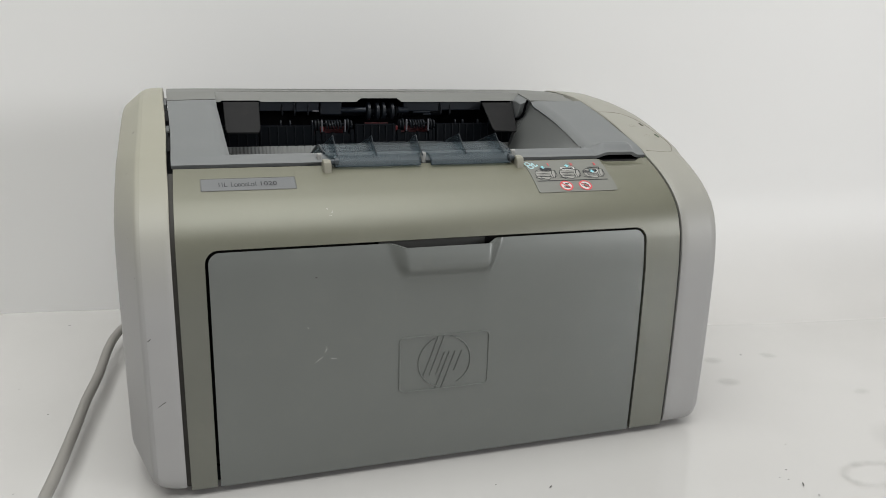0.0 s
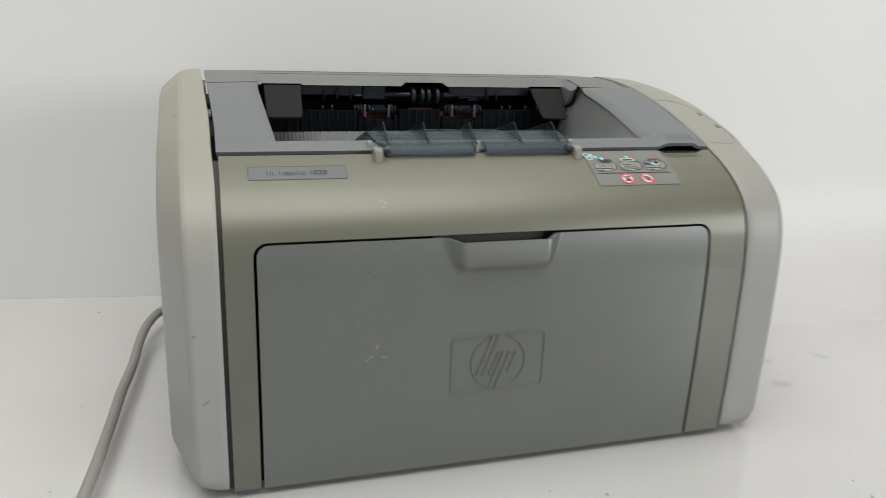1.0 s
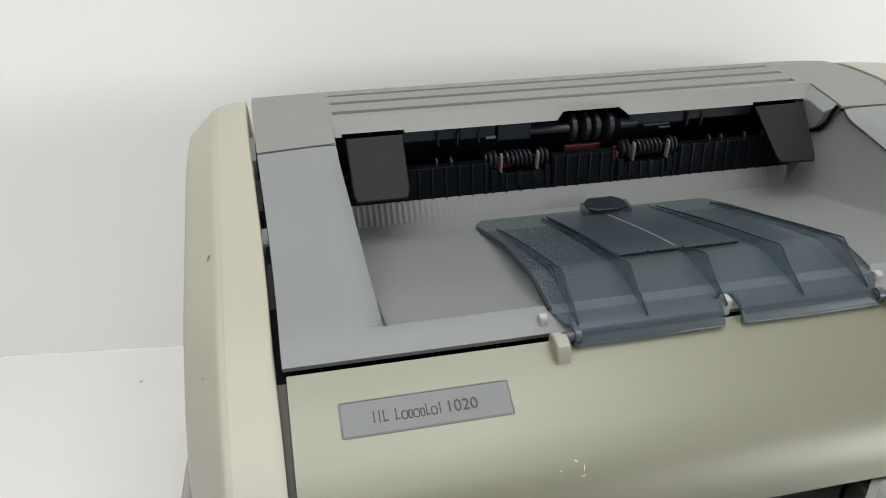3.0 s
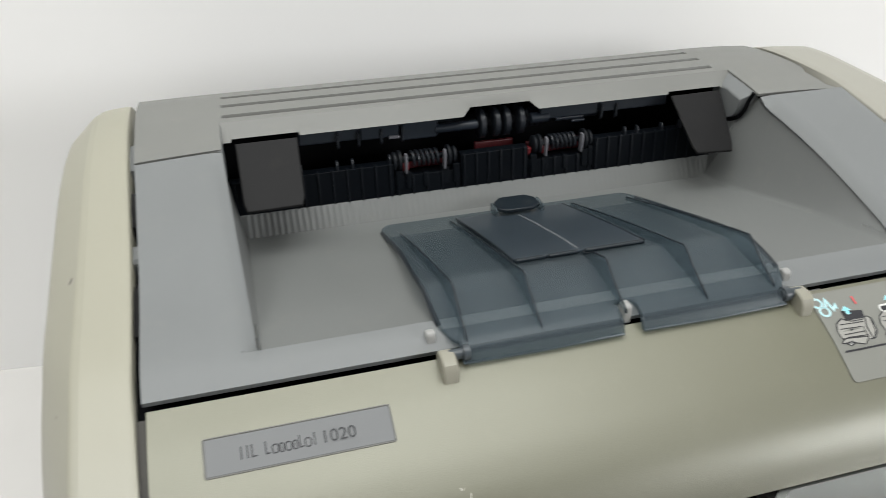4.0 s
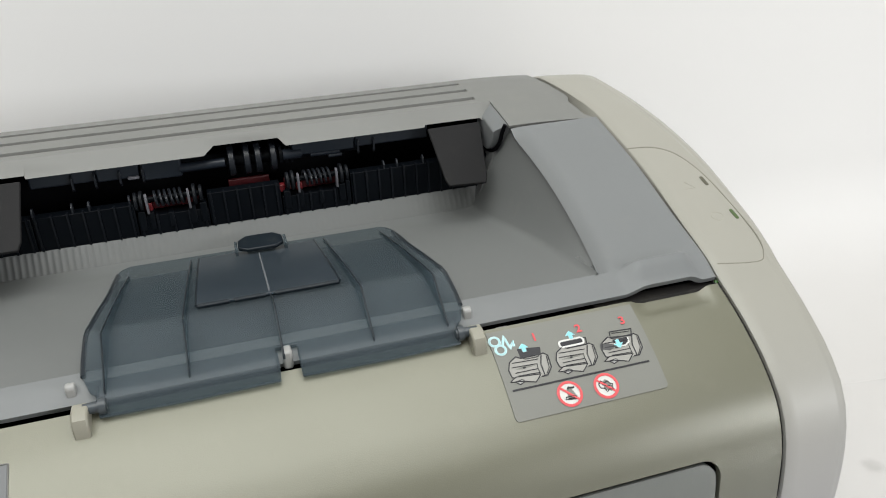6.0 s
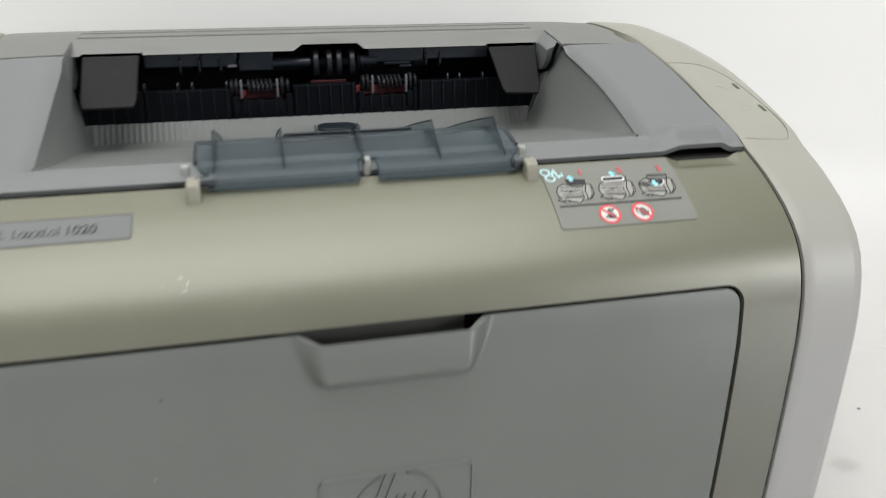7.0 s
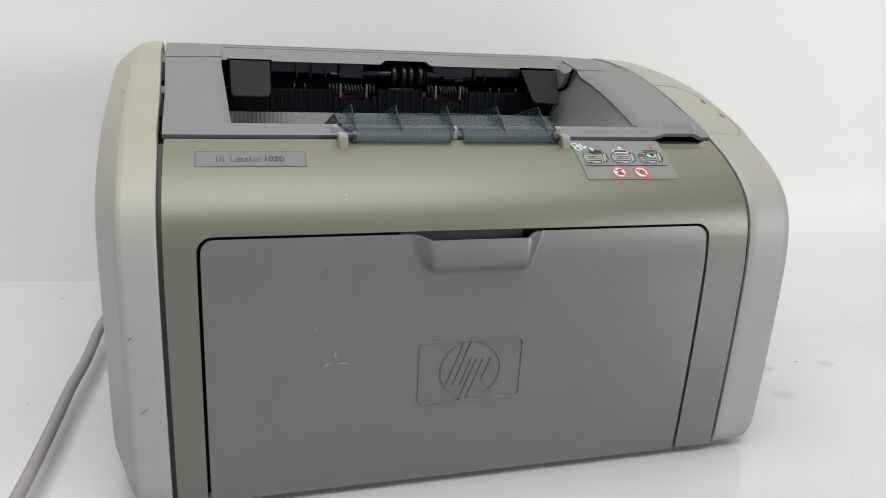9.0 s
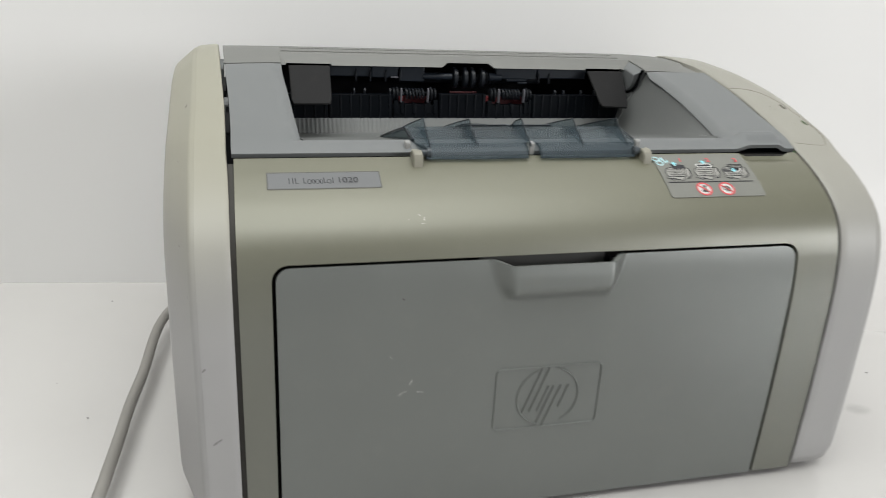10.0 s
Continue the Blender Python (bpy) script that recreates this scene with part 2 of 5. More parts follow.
def add_tube(bm, pts, r, seg=12, caps=True):
    """A round tube through points; r: one radius or one for each point."""
    pts = [Vector(p) for p in pts]
    rings = []
    side = None
    for i, p in enumerate(pts):
        d = (pts[min(i + 1, len(pts) - 1)] - pts[max(i - 1, 0)]).normalized()
        if side is None:
            side = d.orthogonal().normalized()
        side = (side - d * side.dot(d)).normalized()
        up = d.cross(side)
        ri = r[i] if isinstance(r, (list, tuple)) else r
        rings.append([bm.verts.new(p + ri * (math.cos(a) * side + math.sin(a) * up)) for a in [2 * math.pi * k / seg for k in range(seg)]])
    for a, b in zip(rings, rings[1:]):
        for k in range(seg):
            bm.faces.new((a[k], a[(k + 1) % seg], b[(k + 1) % seg], b[k]))
    if caps:
        bm.faces.new(rings[0][::-1])
        bm.faces.new(rings[-1])


def add_prism(bm, outline, depth):
    """outline: points in space, extruded by the vector depth."""
    a = [bm.verts.new(p) for p in outline]
    b = [bm.verts.new(Vector(p) + Vector(depth)) for p in outline]
    bm.faces.new(a)
    bm.faces.new(b[::-1])
    for i in range(len(a)):
        j = (i + 1) % len(a)
        bm.faces.new((a[i], b[i], b[j], a[j]))


def smooth(t):
    t = min(1.0, max(0.0, t))
    return t * t * (3 - 2 * t)


def spline(pts, n=8):
    """Points on a Catmull-Rom curve through pts."""
    pts = [Vector(p) for p in pts]
    out = []
    for i in range(len(pts) - 1):
        a, b, c, d = pts[max(i - 1, 0)], pts[i], pts[i + 1], pts[min(i + 2, len(pts) - 1)]
        for k in range(n):
            t = k / n
            out.append(0.5 * (2 * b + (c - a) * t + (2 * a - 5 * b + 4 * c - d) * t * t + (3 * b - a - 3 * c + d) * t ** 3))
    return out + [pts[-1]]


# ---- the printer's outer line, from the foot of the front over the top, as y and z ----
KEY = [(-0.0026, 0.004), (-0.0034, 0.05), (-0.0030, 0.095), (-0.0016, 0.122), (0.0021, 0.1395), (0.0084, 0.1510), (0.0175, 0.1592),
       (0.027, 0.1650), (0.036, 0.1695), (0.049, 0.1746), (0.060, 0.1795), (0.085, 0.1860), (0.112, 0.1925), (0.150, 0.2005),
       (0.166, 0.2030), (0.182, 0.2047), (0.195, 0.2052), (0.206, 0.2047), (0.216, 0.2034)]
LINE = np.array([(p.x, p.y) for p in spline([(y, z, 0) for y, z in KEY], 10)])
RUN = np.r_[0, np.cumsum(np.hypot(*np.diff(LINE, axis=0).T))]


def on_line(s):
    """The place (y, z) and the outward normal at the length s along the outer line."""
    y, z = np.interp(s, RUN, LINE[:, 0]), np.interp(s, RUN, LINE[:, 1])
    e = 0.0015
    dy = np.interp(s + e, RUN, LINE[:, 0]) - np.interp(s - e, RUN, LINE[:, 0])
    dz = np.interp(s + e, RUN, LINE[:, 1]) - np.interp(s - e, RUN, LINE[:, 1])
    k = math.hypot(dy, dz)
    return (y, z), (-dz / k, dy / k)


def skin(x, s, off=0.0):
    (y, z), (ny, nz) = on_line(s)
    return Vector((x, y + ny * off, z + nz * off))


def s_of_y(y):
    return float(np.interp(y, LINE[40:, 0], RUN[40:]))


def s_of_z(z):
    return float(np.interp(z, LINE[:, 1], RUN))


def steps(a, b, n):
    return [a + (b - a) * i / n for i in range(n + 1)]


# ---- the place: backdrop sheet, table, room ----
def wall_y(x):
    return 0.287 - 0.118 * x


def build_backdrop():
    bm = bmesh.new()
    rows = []
    for x in [-0.95, -0.6, -0.4, -0.3, -0.22, -0.15, -0.05, 0.05, 0.15, 0.25, 0.35, 0.5, 0.7, 1.0]:
        r = 0.0006 + 0.1130 * smooth((x + 0.10) / 0.42)
        yw = wall_y(x)
        row = [Vector((x, y, 0)) for y in (-0.62, -0.3, -0.1, 0.05)]
        row += [Vector((x, yw - r + r * math.sin(a), r - r * math.cos(a))) for a in [math.pi / 2 * k / 16 for k in range(17)]]
        row += [Vector((x, yw + 0.004 * z, z)) for z in (0.16, 0.3, 0.6, 0.95)]
        rows.append(row)
    add_sheet(bm, rows)
    thicken(bm, -0.003)
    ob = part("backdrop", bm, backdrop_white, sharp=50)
    return tagged(ob, "glossy white backdrop sheet, curved up behind the printer", "backdrop", kind="structure")


backdrop = build_backdrop()
bm = bmesh.new()
add_box(bm, -1.0, 1.05, -0.64, 0.46, -0.04, -0.0035)
for lx in (-0.94, 0.93):
    for ly in (-0.58, 0.34):
        add_box(bm, lx, lx + 0.06, ly, ly + 0.06, -0.8, -0.04)
tagged(part("table", bm, table_wood, bevel=0.003), "plain table under the white sheet", "table", kind="structure")
for wname, b in (("wall_north", (-2.1, 2.1, 0.9, 1.0, -0.8, 1.72)), ("wall_west", (-2.2, -2.1, -2.6, 1.0, -0.8, 1.72)), ("floor", (-2.2, 2.2, -2.6, 1.0, -0.9, -0.8)), ("ceiling", (-2.2, 2.2, -2.6, 1.0, 1.72, 1.8))):
    bm = bmesh.new()
    add_box(bm, *b)
    tagged(part(wname, bm, room_paint), "plain painted room surface", wname.split("_")[0], kind="structure")


# unseen wall, its opening added for the left fill lamp
bm = bmesh.new()
for x0, x1, z0, z1 in ((-2.1, -1.75, -0.8, 1.72), (-1.75, -0.55, -0.8, 0.20), (-1.75, -0.55, 1.30, 1.72), (-0.55, 2.1, -0.8, 1.72)):
    add_box(bm, x0, x1, -2.6, -2.5, z0, z1)
tagged(part("wall_south", bm, room_paint), "plain painted wall with an opening for a lamp", "wall", kind="structure")
bm = bmesh.new()
for y0, y1, z0, z1 in ((-2.6, -2.40, -0.8, 1.72), (-2.40, -1.50, -0.8, 0.32), (-2.40, -1.50, 1.32, 1.72), (-1.50, 1.0, -0.8, 1.72)):
    add_box(bm, 2.1, 2.2, y0, y1, z0, z1)
tagged(part("wall_east", bm, room_paint), "plain painted wall with an opening for a lamp", "wall", kind="structure")


# ---- the printer ----
printer = tagged(new("laser_printer"), "beige and grey desktop laser printer with open smoked output flap", "printer")
XL, XR = -0.1465, 0.1492          # the covers between the side panels
DL, DR, DT = -0.1315, 0.1245, 0.1380   # front door: left, right, top


def build_front_cover():
    bm = bmesh.new()
    r = 0.007
    s0, s1 = s_of_z(0.0045), s_of_z(DT + 0.0012)
    s_arc = s_of_z(DT + 0.0012 - r)
    levels = steps(s0, s_arc, 8) + [s_arc + (s1 - s_arc) * math.sin(math.pi / 2 * k / 8) for k in range(1, 9)]
    for left in (True, False):
        rows = []
        for s in levels:
            h = max(0.0, (s - s_arc) / (s1 - s_arc))
            inset = r * (1 - math.sqrt(max(0.0, 1 - h * h)))
            if left:
                rows.append([skin(x, s) for x in steps(XL, DL - 0.0012 + inset, 3)])
            else:
                rows.append([skin(x, s) for x in steps(DR + 0.0012 - inset, XR, 28)])
        add_sheet(bm, rows)
    s2 = s_of_y(0.0472)
    xs = steps(XL, DL - 0.0012 + r, 3) + steps(DL - 0.0012 + r, 0.106, 8)[1:] + steps(0.106, DR + 0.0012 - r, 6)[1:] + steps(DR + 0.0012 - r, XR, 28)[1:]
    rows = []
    for s in steps(s1, s2, 30):
        row = []
        for x in xs:
            p = skin(x, s)
            w = smooth((x - 0.113) / 0.006) * smooth((0.1455 - x) / 0.005) * smooth((s - (s2 - 0.009)) / 0.006)
            row.append(p + Vector((0, -0.0003, -0.0018)) * w)
        rows.append(row)
    add_sheet(bm, rows)
    thicken(bm, 0.0028)
    return part("front_cover", bm, beige, printer, "beige plastic front cover, yellower towards its top", bevel=0.0007)


front_cover = build_front_cover()


def door_point(x, z, off=0.0):
    p = skin(x, s_of_z(z), off - 0.0002)
    low = min(1.0, max(0.0, (DT - z) / 0.0185))
    w = smooth((x + 0.0378 - 0.0075 * low) / (0.0118 - 0.0065 * low)) * smooth((0.0320 - 0.0075 * low - x) / (0.0108 - 0.0060 * low)) * smooth((z - 0.1165) / 0.0100)
    lip = smooth((x + 0.0375) / 0.0110) * smooth((0.0318 - x) / 0.0100)
    top = smooth((z - 0.130) / (DT - 0.130))
    return p + Vector((0, -0.0068 * w, -0.0012 * lip * top))


def build_front_door():
    bm = bmesh.new()
    r = 0.006
    zs = steps(0.0042, 0.117, 14) + steps(0.117, DT - r, 18)[1:]
    zs += [DT - r + r * math.sin(math.pi / 2 * k / 8) for k in range(1, 9)]
    xs = steps(DL + r + 0.0006, -0.041, 6) + steps(-0.041, -0.023, 20)[1:] + steps(-0.023, 0.018, 8)[1:] + steps(0.018, 0.033, 20)[1:] + steps(0.033, DR - r - 0.0006, 6)[1:]
    rows = []
    for z in zs:
        h = max(0.0, (z - (DT - r)) / r)
        c = r * (1 - math.sqrt(max(0.0, 1 - h * h)))
        rows.append([door_point(x, z) for x in [DL + 0.0005 + c, DL + 0.0005 + c + (r - c) * 0.5] + xs + [DR - 0.0005 - c - (r - c) * 0.5, DR - 0.0005 - c]])
    add_sheet(bm, rows)
    thicken(bm, 0.0024)
    return part("front_door", bm, door_grey, printer, "closed grey plastic paper tray door with finger recess", bevel=0.0008)


front_door = build_front_door()


def add_ribbon(bm, pts, w, place, h=0.00025, closed=False):
    """A thin raised line of width w through flat points (u, v), laid on a surface by place(u, v, off)."""
    n = len(pts)
    rows = []
    for i, (u, v) in enumerate(pts):
        a, b = (pts[i - 1], pts[(i + 1) % n]) if closed else (pts[max(i - 1, 0)], pts[min(i + 1, n - 1)])
        du, dv = b[0] - a[0], b[1] - a[1]
        k = math.hypot(du, dv) or 1.0
        nu, nv = -dv / k * w / 2, du / k * w / 2
        rows.append([place(u + nu, v + nv, 0.0), place(u + nu * 0.5, v + nv * 0.5, h), place(u - nu * 0.5, v - nv * 0.5, h), place(u - nu, v - nv, 0.0)])
    if closed:
        rows.append(rows[0])
    add_sheet(bm, rows)


def rounded(u0, u1, v0, v1, r, n=5):
    out = []
    for cu, cv, a0 in ((u1 - r, v1 - r, 0), (u0 + r, v1 - r, 90), (u0 + r, v0 + r, 180), (u1 - r, v0 + r, 270)):
        out += [(cu + r * math.cos(radians(a0 + 90 * k / n)), cv + r * math.sin(radians(a0 + 90 * k / n))) for k in range(n + 1)]
    return out


def dense(pts, step=0.002):
    out = []
    for (a, b), (c, d) in zip(pts, pts[1:]):
        n = max(1, int(math.hypot(c - a, d - b) / step))
        out += [(a + (c - a) * k / n, b + (d - b) * k / n) for k in range(n)]
    return out + [pts[-1]]


def on_door(u, v, off):
    return skin(u, s_of_z(v), off - 0.0002)


def build_emblem():
    """Moulded emblem: a rounded frame, a ring and slanting strokes."""
    lab = "moulded emblem line in the door's grey plastic"
    bm = bmesh.new()
    add_ribbon(bm, rounded(-0.0300, 0.0240, 0.0494, 0.0830, 0.0028), 0.0010, on_door, 0.0007, True)
    part("emblem_frame", bm, door_grey, front_door, lab)
    cx, cz, rad = -0.0030, 0.0663, 0.0158
    bm = bmesh.new()
    for a0, a1 in ((-62, 78), (112, 256)):
        add_ribbon(bm, [(cx + rad * math.cos(radians(a0 + (a1 - a0) * k / 26)), cz + rad * math.sin(radians(a0 + (a1 - a0) * k / 26))) for k in range(27)], 0.0009, on_door, 0.0007)
    part("emblem_ring", bm, door_grey, front_door, lab)
    lean = 0.36
    for du, v0, v1 in ((-0.0098, 0.0585, 0.0828), (-0.0062, 0.0585, 0.0828), (-0.0022, 0.0585, 0.0722), (0.0006, 0.0498, 0.0722), (0.0042, 0.0498, 0.0722), (0.0082, 0.0600, 0.0722)):
        bm = bmesh.new()
        add_ribbon(bm, [(cx + du + (v0 - cz) * lean, v0), (cx + du + (v1 - cz) * lean, v1)], 0.0009, on_door, 0.0007)
        part("emblem_stroke", bm, door_grey, front_door, lab)


build_emblem()


# ---- side panels ----
def lean(y):
    """How far the left side stands out towards the back."""
    return 0.0010 * smooth((y - 0.020) / 0.035) + 0.0046 * smooth((y - 0.06) / 0.15)


def lean_r(y):
    """The same for the covers' right margin, where it is slight."""
    return 0.0026 * smooth((y - 0.06) / 0.06) - 0.0072 * smooth((y - 0.150) / 0.062)


def panel_outline():
    pts = [(0.2265, 0.010), (0.012, 0.0045), (0.002, 0.0045), (-0.0016, 0.0062)]
    pts += [(y - 0.0003, z) for y, z in [tuple(on_line(s)[0]) for s in steps(s_of_z(0.012), s_of_y(0.203), 44)]]
    pts += [(0.2085, 0.2034), (0.2135, 0.2010), (0.2180, 0.1976), (0.2225, 0.1920), (0.2265, 0.1840), (0.2295, 0.172), (0.2315, 0.12), (0.2315, 0.05)]
    return pts


def build_side_panel(side, x_in, x_ridge, x_out, label):
    line = panel_outline()
    n = len(line)
    norms = []
    for i in range(n):
        a, b = line[i - 1], line[(i + 1) % n]
        dy, dz = b[0] - a[0], b[1] - a[1]
        k = math.hypot(dy, dz)
        norms.append((dz / k, -dy / k))
    bm = bmesh.new()
    rows = []
    for x, f in ((x_in, 0.0), (x_in + side * 0.0006, -0.0004), *[(x_in + (x_ridge - x_in) * q, -0.0004) for q in (0.2, 0.4, 0.55, 0.68, 0.76, 0.82, 0.87)], (x_ridge - side * 0.0030, -0.0003), (x_ridge - side * 0.0016, -0.0001), (x_ridge - side * 0.0004, 0.008), (x_ridge + side * 0.0004, 0.026), (x_ridge + side * 0.0012, 0.075),
                 (x_out - side * 0.0024, 0.88), (x_out - side * 0.0014, 0.96), (x_out - side * 0.0004, 1.10), (x_out, 1.25)):
        row = []
        for (y, z), (ny, nz) in zip(line, norms):
            swell = 0.0055 * math.exp(-((y - 0.11) / 0.055) ** 2) * smooth((z - 0.13) / 0.05) * smooth(abs(x - x_in) / 0.02) if side > 0 else 0.0
            t = min(1.0, abs(x - x_in) / abs(x_ridge - x_in))
            rise = (0.0050 * t * t if side < 0 else 0.0050 * t ** 6) * max(0.0, 1 - (z - 0.0055) / 0.04)
            if side < 0:
                rise -= smooth((y - 0.14) / 0.06) * smooth((z - 0.15) / 0.04) * (0.0016 if f > 0 else 0.0016 * t ** 2.2)
            else:
                rise -= smooth((y - 0.11) / 0.08) * smooth((z - 0.15) / 0.04) * (0.0028 if f > 0 else 0.0008 + 0.0020 * t ** 1.5)
            share = 1 - 0.5 * t if f <= 0 else 0.5 - 0.25 * min(1.0, f)
            out = -lean(y) * share * smooth((z - 0.12) / 0.06) if side < 0 else lean_r(y) * (1 - t) * smooth((z - 0.12) / 0.04)
            if f <= 0:
                row.append(Vector((x + swell + out, y + ny * f, z + nz * f + rise)))
            else:
                row.append(Vector((x + out + swell * (1 - 0.6 * f), 0.034 * f + y * (1 - 0.044 * f / 0.2335), 0.0055 + 0.0085 * f + rise + (z - 0.0055) * (1 - 0.0180 * f / 0.2))))
        rows.append(row)
    grid = add_sheet(bm, rows, wrap=True)
    bm.faces.new(grid[-1])
    bm.faces.new(grid[0][::-1])
    return part("side_panel", bm, panel_cream if side < 0 else panel_pale, printer, label, sharp=55)


left_panel = build_side_panel(-1, -0.1489, -0.1652, -0.1787, "pale plastic side panel, yellower along its top")
right_panel = build_side_panel(1, 0.1507, 0.1755, 0.1917, "pale plastic side panel with status lights, yellower along its top")

# ---- dark inside ----
bm = bmesh.new()
add_box(bm, -0.1500, 0.1520, 0.0155, 0.212, 0.008, 0.148)
part("chassis", bm, black, printer, "black inner chassis", bevel=0.001)
for xa, xb in ((-0.1499, -0.1215), (0.1140, 0.1518)):
    bm = bmesh.new()
    add_prism(bm, [(xa, y, z) for y, z in ((0.03, 0.151), (0.215, 0.151), (0.215, 0.198), (0.15, 0.195), (0.09, 0.183), (0.055, 0.172), (0.03, 0.160))], (xb - xa, 0, 0))
    part("inner_wall", bm, black, printer, "black inner side wall")
bm = bmesh.new()
add_box(bm, -0.1495, 0.1515, 0.0135, 0.0150, 0.008, 0.140)
part("door_backing", bm, gap_grey, printer)
bm = bmesh.new()
add_box(bm, -0.149, 0.151, 0.212, 0.226, 0.008, 0.188)
part("rear_cover", bm, cover_grey, printer, "grey plastic rear cover", bevel=0.002)
for x in (-0.13, 0.13):
    for y in (0.02, 0.21):
        bm = bmesh.new()
        add_tube(bm, [(x, y, 0.0), (x, y, 0.009)], 0.009, 16)
        part("rubber_foot", bm, roller_rubber, printer)

# ---- top cover with the output tray ----
OL0, OL1, OR0, OR1 = -0.1154, -0.1195, 0.1080, 0.1105   # opening: left and right edge at its front and at its back
OF = 0.0592
SEAM = 0.1508


def seam_y(x):
    """The seam behind the top cover: it runs further back towards the opening at the left."""
    return SEAM if x > 0 else 0.1530 + 0.0021 * min(1.0, max(0.0, (x - XL) / (OL1 - XL)))


def edge_r(f):
    """Right edge of the opening from front to back, slightly bowed."""
    return OR0 + (OR1 - OR0) * f + 0.0122 * f * (1 - f)


def set_margins(p, edge, edge_b):
    """Lean and droop of the covers' margins beside the panels."""
    right = min(1.0, max(0.0, (p.x - edge_b) / (XR - edge_b)))
    w = min(1.0, max(0.0, (edge - p.x) / (edge - XL)))
    return p + Vector((lean_r(p.y) * right - lean(p.y) * w, 0, -0.0004 * w * w * smooth((p.y - 0.115) / 0.04)))


def hood(x, y):
    """Flat-topped swelling over the finger notch at the seam."""
    return smooth((x - 0.1125) / 0.010) * smooth((0.1445 - x) / 0.0055) * smooth((0.0606 - y) / 0.0036)


def build_top_cover():
    bm = bmesh.new()
    sa, sf, sb = s_of_y(0.0488), s_of_y(OF), s_of_y(SEAM)
    front = steps(sa, sf, 20)
    back = steps(sf, sb, 26)

    def pt(x, s):
        p = skin(x, s)
        f = min(1.0, max(0.0, (p.y - OF) / (SEAM - OF)))
        side = max(0.0, x - edge_r(f), OL0 + (OL1 - OL0) * f - x)
        d = math.hypot(max(0.0, OF - p.y), side)
        drop = (0.0030 if p.y > OF else 0.0008 + 0.0022 * smooth(side / 0.005)) * max(0.0, 1 - d / 0.0064) ** 1.7 * (0.15 + 0.85 * smooth((SEAM - p.y) / 0.005))
        p = set_margins(p, OL0 + (OL1 - OL0) * f, edge_r(f))
        return p + Vector((0, 0.0002 * hood(x, p.y), (0.0021 + 0.0015 * smooth((p.y - 0.0500) / 0.0050)) * hood(x, p.y) + 0.0011 * smooth((0.100 - p.y) / 0.045) - drop))

    def rim(a, b, n):
        """Columns from a to b, closer together at the opening's edge b."""
        return [b + (a - b) * (k / n) ** 1.8 for k in range(n, -1, -1)]

    cols = rim(XL, OL0, 9) + steps(OL0, OR0, 10)[1:] + rim(XR + 0.0002, OR0, 40)[::-1][1:]
    add_sheet(bm, [[pt(x, s) for x in cols] for s in front])
    for left in (True, False):
        rows = []
        for s in back:
            f = (s - sf) / (sb - sf)
            if left:
                rows.append([pt(x, sf + (s_of_y(seam_y(x)) - sf) * f) for x in rim(XL, OL0 + (OL1 - OL0) * f, 9)])
            else:
                rows.append([pt(x, s) for x in rim(XR + 0.0002, edge_r(f), 40)[::-1]])
        add_sheet(bm, rows)
    thicken(bm, 0.0022)
    return part("top_cover", bm, cover_grey, printer, "grey plastic top cover round the output tray", bevel=0.0009)


top_cover = build_top_cover()
TF, TB = (0.0582, 0.1785), (0.1610, 0.1569)     # tray floor: y and z at its front and at its back


